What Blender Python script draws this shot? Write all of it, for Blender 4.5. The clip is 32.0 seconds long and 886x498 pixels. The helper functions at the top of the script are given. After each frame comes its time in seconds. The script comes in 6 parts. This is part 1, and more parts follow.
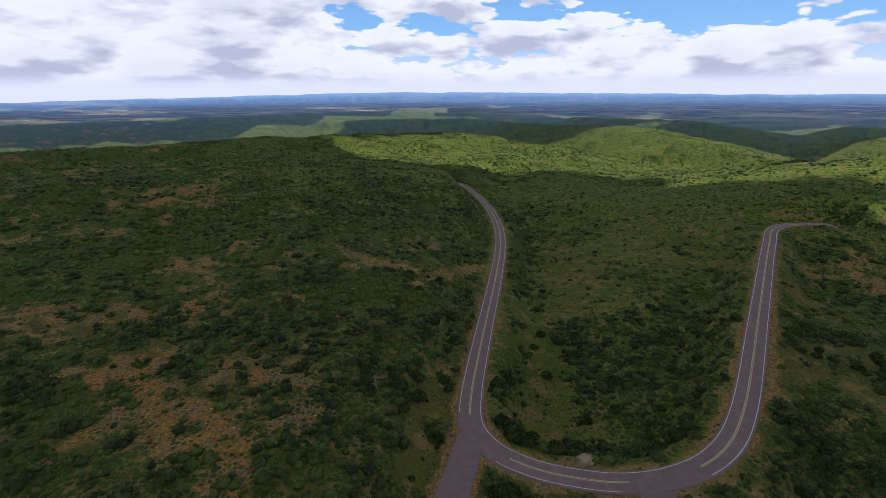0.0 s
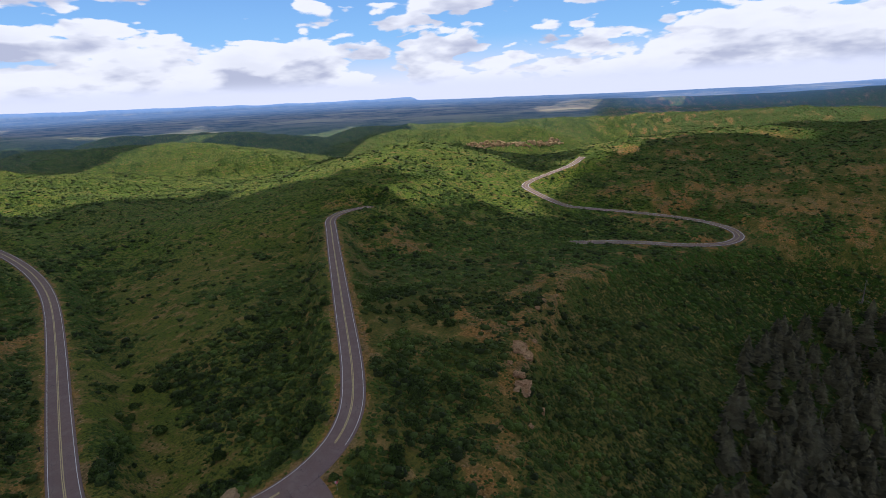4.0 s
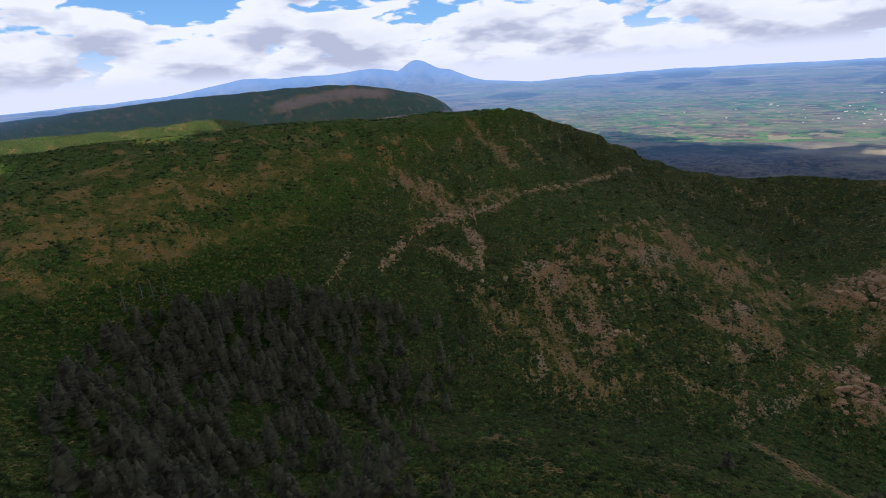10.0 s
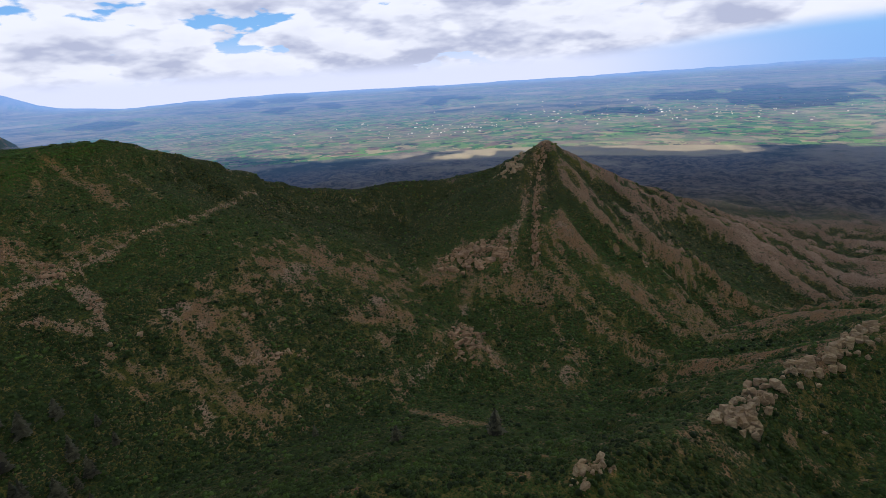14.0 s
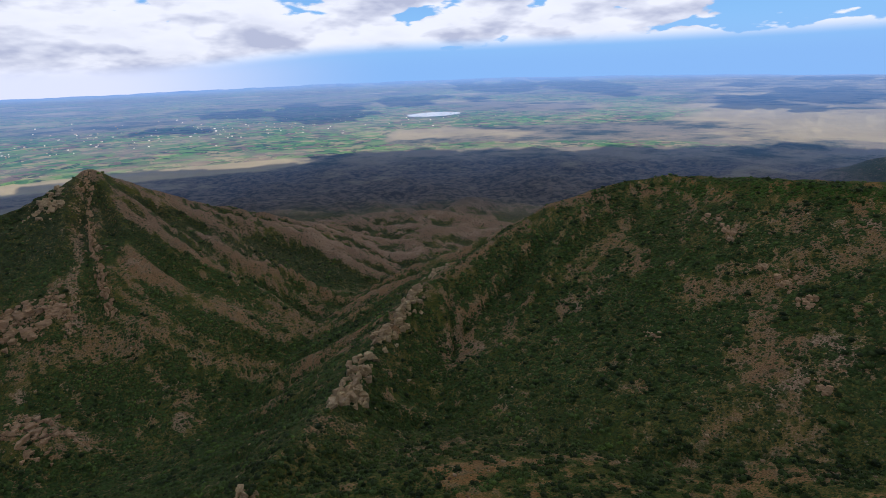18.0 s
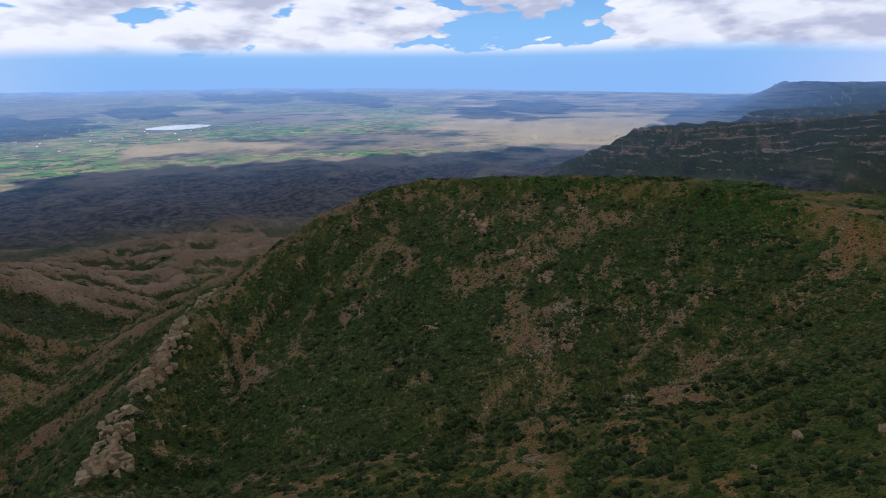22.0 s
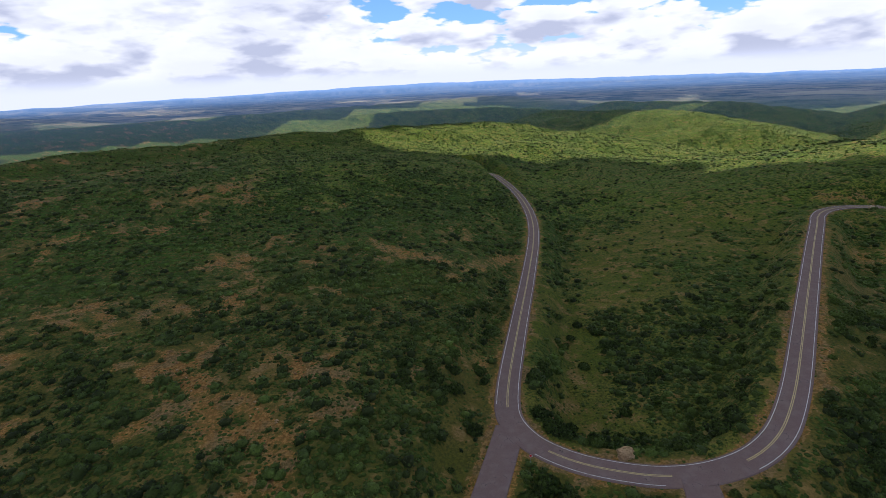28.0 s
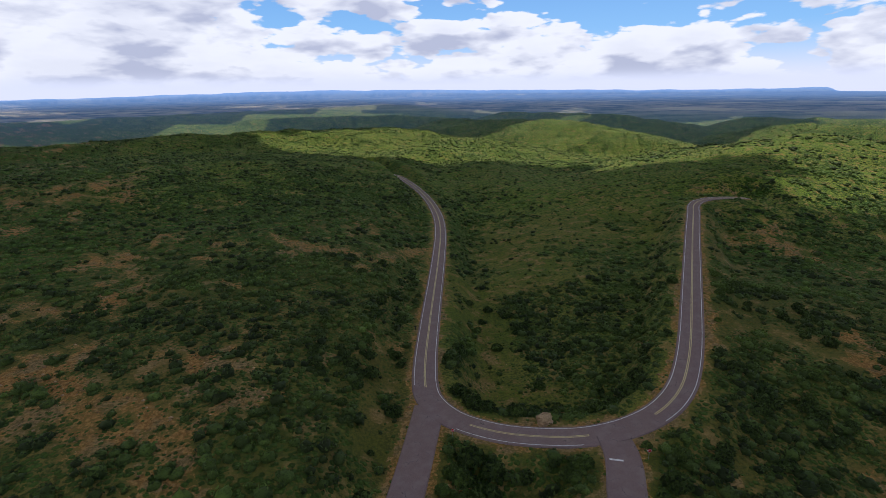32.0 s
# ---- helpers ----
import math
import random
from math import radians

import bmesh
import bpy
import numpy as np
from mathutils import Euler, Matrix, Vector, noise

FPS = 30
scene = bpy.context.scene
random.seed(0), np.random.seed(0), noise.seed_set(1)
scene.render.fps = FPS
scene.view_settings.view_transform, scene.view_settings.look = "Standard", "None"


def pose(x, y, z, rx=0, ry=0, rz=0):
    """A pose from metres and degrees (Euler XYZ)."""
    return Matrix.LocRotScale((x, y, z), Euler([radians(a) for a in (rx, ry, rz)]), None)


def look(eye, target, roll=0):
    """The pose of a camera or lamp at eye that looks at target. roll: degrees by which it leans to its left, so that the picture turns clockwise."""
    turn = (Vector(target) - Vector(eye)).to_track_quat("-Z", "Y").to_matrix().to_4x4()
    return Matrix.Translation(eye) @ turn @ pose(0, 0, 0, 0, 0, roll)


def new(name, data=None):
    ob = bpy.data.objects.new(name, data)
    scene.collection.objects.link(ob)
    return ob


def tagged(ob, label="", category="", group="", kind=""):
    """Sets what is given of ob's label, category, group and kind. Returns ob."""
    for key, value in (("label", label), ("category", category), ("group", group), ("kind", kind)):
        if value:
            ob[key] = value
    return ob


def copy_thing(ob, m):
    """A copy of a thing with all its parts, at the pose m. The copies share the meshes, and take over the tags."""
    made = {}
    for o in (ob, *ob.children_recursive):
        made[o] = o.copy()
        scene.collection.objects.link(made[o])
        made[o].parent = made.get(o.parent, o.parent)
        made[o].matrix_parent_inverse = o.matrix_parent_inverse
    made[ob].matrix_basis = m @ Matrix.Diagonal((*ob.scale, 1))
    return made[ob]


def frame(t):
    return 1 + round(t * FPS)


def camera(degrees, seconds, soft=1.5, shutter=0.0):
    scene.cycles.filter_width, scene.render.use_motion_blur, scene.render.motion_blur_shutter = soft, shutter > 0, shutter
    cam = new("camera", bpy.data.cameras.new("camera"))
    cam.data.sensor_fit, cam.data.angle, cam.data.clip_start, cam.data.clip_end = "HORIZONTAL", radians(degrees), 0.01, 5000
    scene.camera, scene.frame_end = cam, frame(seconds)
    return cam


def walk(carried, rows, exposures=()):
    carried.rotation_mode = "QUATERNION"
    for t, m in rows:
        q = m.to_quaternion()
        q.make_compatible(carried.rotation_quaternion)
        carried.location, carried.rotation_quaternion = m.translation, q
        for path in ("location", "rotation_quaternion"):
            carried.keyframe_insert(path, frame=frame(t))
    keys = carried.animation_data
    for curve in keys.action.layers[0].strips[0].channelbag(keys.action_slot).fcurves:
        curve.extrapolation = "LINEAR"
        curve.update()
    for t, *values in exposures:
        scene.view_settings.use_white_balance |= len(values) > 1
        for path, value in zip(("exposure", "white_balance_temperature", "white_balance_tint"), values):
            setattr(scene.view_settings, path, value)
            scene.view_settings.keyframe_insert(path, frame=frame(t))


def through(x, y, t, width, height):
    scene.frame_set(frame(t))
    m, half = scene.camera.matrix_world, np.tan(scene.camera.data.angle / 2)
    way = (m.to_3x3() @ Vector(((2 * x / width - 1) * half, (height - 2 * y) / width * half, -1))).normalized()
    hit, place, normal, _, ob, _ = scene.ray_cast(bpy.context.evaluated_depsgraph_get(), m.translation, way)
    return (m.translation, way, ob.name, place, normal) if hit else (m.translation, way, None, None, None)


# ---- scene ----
LENS, SECONDS, EYE_Z = 80.8, 32.0, 92.0
cam = camera(LENS, SECONDS, 0.8)
# seconds, place in metres, yaw (left), pitch (up), roll, in degrees
ROWS = [
    (0, -0.02, -0.09, 91.97, -2.16, -16.79, -0.49),
    (0.5, 0.08, -0.28, 91.94, -3.80, -16.64, -0.68),
    (1, 0.19, -0.23, 91.95, -7.17, -16.59, -0.81),
    (1.5, 0.24, 0.08, 91.95, -12.35, -16.63, -1.00),
    (2, 0.17, 0.52, 91.95, -19.42, -16.66, -1.34),
    (2.5, 0.05, 0.89, 92.03, -26.03, -16.81, -1.37),
    (3, -0.13, 1.06, 92.19, -33.08, -16.79, -1.63),
    (3.5, -0.30, 0.97, 92.34, -40.18, -16.86, -2.08),
    (5.5, -0.51, -0.34, 92.39, -71.36, -16.95, -4.64),
    (6, -0.65, -0.56, 92.43, -78.32, -17.33, -4.67),
    (6.5, -0.87, -0.48, 92.48, -85.10, -17.60, -4.76),
    (7, -1.03, -0.19, 92.50, -91.12, -17.75, -4.80),
    (7.5, -0.91, 0.34, 92.42, -95.93, -17.81, -4.65),
    (8, -0.66, 0.88, 92.31, -101.45, -18.04, -4.22),
    (8.5, -0.29, 1.28, 92.26, -106.99, -18.17, -3.86),
    (9, 0.12, 1.30, 92.25, -112.92, -18.28, -3.68),
    (9.5, 0.47, 1.01, 92.20, -117.93, -18.32, -3.77),
    (10, 0.76, 0.52, 92.08, -122.54, -18.31, -3.77),
    (10.5, 0.98, 0.05, 91.95, -126.51, -18.29, -3.95),
    (11, 0.99, -0.36, 91.84, -131.52, -18.30, -4.00),
    (11.5, 0.77, -0.68, 91.79, -135.98, -18.32, -4.11),
    (12, 0.38, -0.86, 91.78, -140.86, -18.30, -4.11),
    (12.5, 0.01, -0.75, 91.83, -145.87, -18.34, -4.01),
    (13, -0.29, -0.40, 91.90, -151.45, -18.27, -3.80),
    (13.5, -0.41, 0.14, 92.03, -156.68, -18.31, -3.64),
    (14, -0.41, 0.56, 92.11, -162.54, -18.26, -3.53),
    (14.5, -0.46, 0.88, 92.19, -167.34, -18.23, -3.45),
    (16.5, -0.75, 1.76, 92.94, -190.34, -18.32, -2.81),
    (17, -0.52, 1.69, 93.06, -196.74, -18.46, -2.67),
    (17.5, 0.05, 1.26, 93.00, -203.04, -18.46, -2.50),
    (18, 0.71, 0.73, 92.77, -208.30, -18.49, -1.98),
    (18.5, 1.25, 0.20, 92.42, -212.47, -18.38, -1.65),
    (19, 1.49, -0.26, 92.06, -216.33, -18.34, -1.31),
    (19.5, 1.43, -0.62, 91.78, -219.32, -18.24, -1.09),
    (20, 1.12, -0.89, 91.60, -222.31, -18.17, -0.96),
    (20.5, 0.71, -1.08, 91.46, -225.09, -18.10, -0.88),
    (21, 0.33, -1.20, 91.31, -227.81, -18.08, -0.75),
    (21.5, 0.02, -1.25, 91.19, -230.41, -17.97, -0.72),
    (22, -0.27, -0.98, 91.16, -234.02, -17.89, -0.76),
    (22.5, -0.60, -0.50, 91.23, -239.59, -17.84, -1.04),
    (23, -0.91, 0.03, 91.45, -247.84, -17.88, -1.22),
    (23.5, -0.93, 0.29, 91.66, -258.70, -17.86, -1.55),
    (24, -0.77, 0.24, 91.87, -274.58, -17.80, -1.79),
    (24.5, -0.44, 0.05, 92.18, -289.36, -17.96, -2.17),
    (25, -0.02, -0.01, 92.41, -301.95, -18.10, -2.48),
    (25.5, 0.20, -0.10, 92.54, -307.20, -18.28, -2.62),
    (27.5, -0.31, 0.18, 92.76, -322.34, -17.92, -1.02),
    (27.6, -0.42, 0.22, 92.72, -330.55, -17.88, -1.35),
    (27.7, -0.54, 0.26, 92.69, -338.20, -17.85, -1.68),
    (27.8, -0.65, 0.29, 92.65, -347.00, -17.81, -2.02),
    (27.9, -0.77, 0.33, 92.62, -353.55, -17.78, -2.35),
    (28, -0.88, 0.37, 92.58, -358.52, -17.74, -2.68),
    (28.5, -1.61, 0.76, 92.18, -365.05, -17.64, -2.84),
    (29, -2.36, 1.26, 91.42, -368.96, -17.49, -2.57),
    (29.5, -3.01, 1.64, 90.24, -370.23, -17.44, -2.25),
    (30, -3.46, 1.79, 88.73, -370.62, -17.41, -1.92),
    (30.5, -3.74, 1.78, 87.07, -370.47, -17.29, -1.68),
    (31, -3.91, 1.77, 85.41, -369.95, -17.12, -1.33),
    (31.5, -4.03, 1.85, 83.79, -369.86, -17.05, -1.13),
    (32, -4.22, 2.02, 82.21, -369.76, -17.01, -0.91),
]


def view_pose(x, y, z, yaw, pitch, roll):
    """Camera pose from a heading, a pitch and a lean."""
    a, b = radians(yaw), radians(pitch)
    ahead = Vector((-math.sin(a) * math.cos(b), math.cos(a) * math.cos(b), math.sin(b)))
    return look((x, y, z), Vector((x, y, z)) + ahead, roll)


walk(cam, [(t, view_pose(*row)) for t, *row in ROWS], [(0, 0.0, 6120, 12), (23, 0.0, 6120, 12), (25, 0.04, 6120, 12), (27.9, 0.18, 6120, 12), (29, 0.03, 6120, 12), (32, 0.0, 6120, 12)])

# ---- daylight: broken cumulus, high summer sun ----
SUN_AZ, SUN_EL = 32.0, 58.0  # azimuth clockwise from +y, elevation
world = bpy.data.worlds.new("sky")
scene.world = world
world.use_nodes = True


class Nodes:
    """Short hand for node trees."""

    def __init__(self, tree):
        self.tree = tree
        for n in list(tree.nodes):
            tree.nodes.remove(n)

    def add(self, kind, ins=(), **props):
        n = self.tree.nodes.new(kind)
        for key, value in props.items():
            setattr(n, key, value)
        for key, value in dict(ins).items():
            if isinstance(value, bpy.types.NodeSocket):
                self.tree.links.new(value, n.inputs[key])
            else:
                n.inputs[key].default_value = value
        return n

    def math(self, op, a, b=0.0, c=0.0, clamp=False):
        return self.add("ShaderNodeMath", {0: a, 1: b, 2: c}, operation=op, use_clamp=clamp).outputs[0]

    def ramp(self, x, a, b, lo=0.0, hi=1.0):
        return self.add("ShaderNodeMapRange", {0: x, 1: a, 2: b, 3: lo, 4: hi}, interpolation_type="SMOOTHSTEP").outputs[0]

    def mix(self, f, a, b):
        a, b = [(*v, 1) if isinstance(v, tuple) and len(v) == 3 else v for v in (a, b)]
        return self.add("ShaderNodeMix", {0: f, 6: a, 7: b}, data_type="RGBA").outputs[2]

    def noise(self, vec, scale, detail=4.0, rough=0.5, distort=0.0):
        return self.add("ShaderNodeTexNoise", {"Vector": vec, "Scale": scale, "Detail": detail, "Roughness": rough, "Distortion": distort}).outputs[0]

    def vec(self, op, a, b=(0, 0, 0), s=None):
        ins = {0: a, 1: b}
        if s is not None:
            ins = {0: a, 3: s}
        n = self.add("ShaderNodeVectorMath", ins, operation=op)
        return n.outputs[1] if op in ("DOT_PRODUCT", "LENGTH", "DISTANCE") else n.outputs[0]


w = Nodes(world.node_tree)
sky = w.add("ShaderNodeTexSky", sky_type="NISHITA", sun_disc=False, sun_elevation=radians(SUN_EL), sun_rotation=radians(SUN_AZ), air_density=1.0, dust_density=0.6, ozone_density=2.0)
way = w.add("ShaderNodeTexCoord").outputs["Generated"]
xyz = w.add("ShaderNodeSeparateXYZ", {0: way})
up = w.math("MAXIMUM", xyz.outputs[2], 0.0)


def cloud_mass(rise):
    """Cumulus over the whole sky: heaps that shrink and crowd towards the horizon."""
    z = w.math("ADD", up, rise)
    spread = w.math("DIVIDE", 1.0, w.math("ADD", z, 0.4))
    at = w.add("ShaderNodeCombineXYZ", {0: w.math("MULTIPLY", xyz.outputs[0], spread), 1: w.math("MULTIPLY", xyz.outputs[1], spread), 2: w.math("MULTIPLY", z, 4.2)}).outputs[0]
    big = w.noise(at, 1.5, 2.0, 0.5)
    puff = w.add("ShaderNodeTexVoronoi", {"Vector": w.vec("ADD", at, w.vec("SCALE", w.add("ShaderNodeTexNoise", {"Vector": at, "Scale": 6.0, "Detail": 4.0}).outputs["Color"], s=0.09)), "Scale": 3.4, "Detail": 3.0, "Roughness": 0.55, "Smoothness": 0.35}, feature="SMOOTH_F1").outputs["Distance"]
    lump = w.noise(at, 4.2, 7.0, 0.6)
    mass = w.math("ADD", w.math("MULTIPLY", big, 0.62), w.math("MULTIPLY", lump, 0.32))
    return w.math("ADD", mass, w.math("MULTIPLY", w.math("SUBTRACT", 0.5, puff), 0.34))


def toward(az):
    """How nearly a direction faces a bearing, -1 to 1."""
    a = radians(az)
    return w.vec("DOT_PRODUCT", way, (math.sin(a), math.cos(a), 0.0))


here = cloud_mass(0.0)
above = cloud_mass(0.022)
below = cloud_mass(-0.022)
rain = w.ramp(toward(232), 0.55, 0.9)
# clear gaps: a wide one to the south-west, thin ones elsewhere; none high up but the open sky
gap = w.ramp(toward(62), 0.5, 1.0, 0.0, 0.06)
gap = w.math("MULTIPLY", gap, w.ramp(up, 0.06, 0.12))
gap = w.math("SUBTRACT", gap, w.ramp(toward(300), 0.5, 0.95, 0.0, 0.09))
limit = w.math("SUBTRACT", w.math("ADD", 0.235, gap), w.math("MULTIPLY", rain, 0.06))
limit = w.math("ADD", limit, w.ramp(up, 0.14, 0.5, 0.0, 0.07))
limit = w.math("SUBTRACT", limit, w.ramp(up, 0.11, 0.05, 0.0, 0.07))
cover = w.ramp(w.math("SUBTRACT", here, limit), 0.0, 0.04)
base = w.math("ADD", 0.004, w.math("MULTIPLY", rain, 0.034))
cover = w.math("MULTIPLY", cover, w.ramp(w.math("SUBTRACT", up, base), 0.0, 0.026))
lit = w.math("ADD", w.math("MULTIPLY", w.math("SUBTRACT", below, above), 4.0), 0.84, clamp=True)
thick = w.ramp(w.math("SUBTRACT", here, limit), 0.06, 0.42)
lit = w.math("SUBTRACT", lit, w.math("MULTIPLY", thick, w.ramp(up, 0.05, 0.2, 0.25, 0.6)), clamp=True)
cloud = w.mix(lit, (0.5, 0.53, 0.67), (0.91, 0.92, 0.98))
clear = w.mix(1.0, (0, 0, 0), w.vec("SCALE", sky.outputs[0], s=0.085))
blue = w.mix(w.ramp(up, 0.03, 0.3), (0.26, 0.58, 1.0), (0.1, 0.28, 0.72))
clear = w.mix(0.8, clear, blue)
# the air near the horizon: milky to the south, blue-grey rain light to the north
low = w.mix(rain, (0.78, 0.81, 0.97), (0.27, 0.5, 0.88))
clear = w.mix(w.ramp(up, 0.1, 0.0), clear, low)
final = w.mix(cover, clear, cloud)
final = w.mix(w.ramp(up, 0.04, 0.0, 0.0, 0.85), final, low)
bg = w.add("ShaderNodeBackground", {"Color": final, "Strength": 1.0})
w.add("ShaderNodeOutputWorld", {"Surface": bg.outputs[0]})

sun = new("sun", bpy.data.lights.new("sun", "SUN"))
sun.data.energy, sun.data.angle, sun.data.color = 5.0, radians(0.53), (1.0, 0.94, 0.84)
sa, se = radians(SUN_AZ), radians(SUN_EL)
SUN_DIR = Vector((math.sin(sa) * math.cos(se), math.cos(sa) * math.cos(se), math.sin(se)))
sun.matrix_world = look(SUN_DIR * 100, (0, 0, 0))


# ---- land form ----
def polar(az, d, el):
    """A landmark by bearing, distance and the angle at which it stands against the hover point."""
    a = math.radians(az)
    return d * math.sin(a), d * math.cos(a), EYE_Z + d * math.tan(math.radians(el))


TABLE = np.random.RandomState(7).rand(256, 256)


def value_noise(x, y):
    xi, yi = np.floor(x).astype(int), np.floor(y).astype(int)
    u, v = x - xi, y - yi
    u, v = u * u * (3 - 2 * u), v * v * (3 - 2 * v)
    a, b = TABLE[xi & 255, yi & 255], TABLE[(xi + 1) & 255, yi & 255]
    c, d = TABLE[xi & 255, (yi + 1) & 255], TABLE[(xi + 1) & 255, (yi + 1) & 255]
    return (a + (b - a) * u) * (1 - v) + (c + (d - c) * u) * v


def fbm(x, y, octaves=4, gain=0.5):
    """Fractal noise about 0, roughly -1 to 1."""
    s, a, t = 0.0, 1.0, 0.0
    for n in range(octaves):
        s = s + a * (value_noise(x * 2 ** n + 17.3 * n, y * 2 ** n + 5.1 * n) * 2 - 1)
        t += a
        a *= gain
    return s / t * 1.6


def step(a, b, x):
    u = np.clip((x - a) / (b - a), 0, 1)
    return u * u * (3 - 2 * u)


def nearest(x, y, P):
    """Distance, side (+ left), place along the line, and height of the nearest point of a polyline."""
    best = np.full(x.shape, 1e18)
    side, along, z = np.zeros(x.shape), np.zeros(x.shape), np.zeros(x.shape)
    qx, qy = np.zeros(x.shape), np.zeros(x.shape)
    run = 0.0
    for (ax, ay, az), (bx, by, bz) in zip(P[:-1], P[1:]):
        dx, dy = bx - ax, by - ay
        n = math.hypot(dx, dy)
        u = np.clip(((x - ax) * dx + (y - ay) * dy) / (n * n), 0, 1)
        ex, ey = x - ax - u * dx, y - ay - u * dy
        d2 = ex * ex + ey * ey
        m = d2 < best
        best = np.where(m, d2, best)
        side = np.where(m, np.sign(dx * ey - dy * ex), side)
        along = np.where(m, run + u * n, along)
        z = np.where(m, az + u * (bz - az), z)
        qx, qy = np.where(m, ax + u * dx, qx), np.where(m, ay + u * dy, qy)
        run += n
    return np.sqrt(best), side, along, z, qx, qy


def smooth_line(P, rounds=2):
    """Cut the corners of a polyline."""
    P = [np.array(p, float) for p in P]
    for _ in range(rounds):
        Q = [P[0]]
        for a, b in zip(P[:-1], P[1:]):
            Q += [a * 0.75 + b * 0.25, a * 0.25 + b * 0.75]
        P = Q + [P[-1]]
    return P


def tent(x, y, P, left, right, soft, flare=0.0, ribs=0.0):
    """Upper envelope of the slopes that fall to both sides of a crest, with ribs down the fall line."""
    best = np.full(x.shape, -1e9)
    rib, reach = np.zeros(x.shape), np.zeros(x.shape)
    run = 0.0
    for (ax, ay, az), (bx, by, bz) in zip(P[:-1], P[1:]):
        dx, dy = bx - ax, by - ay
        n = math.hypot(dx, dy)
        u = np.clip(((x - ax) * dx + (y - ay) * dy) / (n * n), 0, 1)
        ex, ey = x - ax - u * dx, y - ay - u * dy
        d = np.sqrt(ex * ex + ey * ey)
        g = np.sqrt(d * d + soft * soft) - soft
        lean = 0.5 + 0.5 * (dx * ey - dy * ex) / (n * d + 1e-6)
        h = az + u * (bz - az) - (right + (left - right) * lean) * g * (1 - flare * g / (g + 300.0))
        m = h > best
        best = np.where(m, h, best)
        if ribs:
            rib = np.where(m, (run + u * n) / 34.0 + 2.2 * np.abs(np.arctan2(ex, ey)), rib)
            reach = np.where(m, g, reach)
        run += n
    if ribs:
        best = best - ribs * np.minimum(reach / 45.0, 1.8) * np.abs(fbm(rib, reach / 300.0, 3))
    return best


def smax(a, b, k):
    h = np.clip(0.5 + 0.5 * (a - b) / k, 0, 1)
    return b + (a - b) * h + k * h * (1 - h)


def bearing_ramp(az, a, b, soft):
    mid, half = (a + b) / 2, (b - a) / 2
    d = np.abs((az - mid + 180) % 360 - 180)
    return step(0, 1, (half + soft - d) / soft)


# the rim of the mesa, from the far headland round the side canyon, the near bowl and out to the far mesa
RIM_EAST = [(265.5, 4700, -0.6), (266, 3300, -0.4), (270, 2900, -0.5), (272, 2400, -2.5), (263, 2300, -3.1), (265, 2150, -3.4),
            (273, 2050, -3.6), (262, 1850, -3.9), (252.6, 1750, -4.6), (258, 1640, -4.8), (264, 1640, -4.0), (270, 1700, -3.2),
            (276, 1600, -2.6), (288, 1500, -2.5), (297, 1400, -3.4), (303, 1150, -4.8), (306, 900, -6.2), (303, 640, -8.8), (296, 510, -10.8)]
RIM_BOWL = [(288, 480, -10.3), (275, 475, -9.6), (258, 470, -9.4), (243, 520, -10.0), (232.5, 540, -10.0), (236, 500, -10.6),
            (250, 425, -9.9), (262, 390, -9.9), (275, 352, -11.5), (282, 278, -17.2), (280, 170, -27.5), (277, 100, -41), (250, 66, -54),
            (110, 62, -56), (56, 120, -40), (56.6, 165, -29), (58, 210, -24), (64, 285, -18.8), (78, 440, -15.4), (92, 480, -14.6),
            (104, 510, -14.0), (111, 560, -11.3), (116.5, 640, -7.4), (126, 740, -4.2), (130.5, 760, -3.4)]
RIM_WEST = [(127, 850, -3.8), (121, 1150, -4.4), (114, 1700, -4.0), (117, 2100, -3.6), (123, 2500, -3.4), (125, 2800, -3.4), (121, 3600, -2.4), (119, 4700, -0.9)]
RIM = smooth_line([polar(*p) for p in RIM_EAST + RIM_BOWL + RIM_WEST], 1)

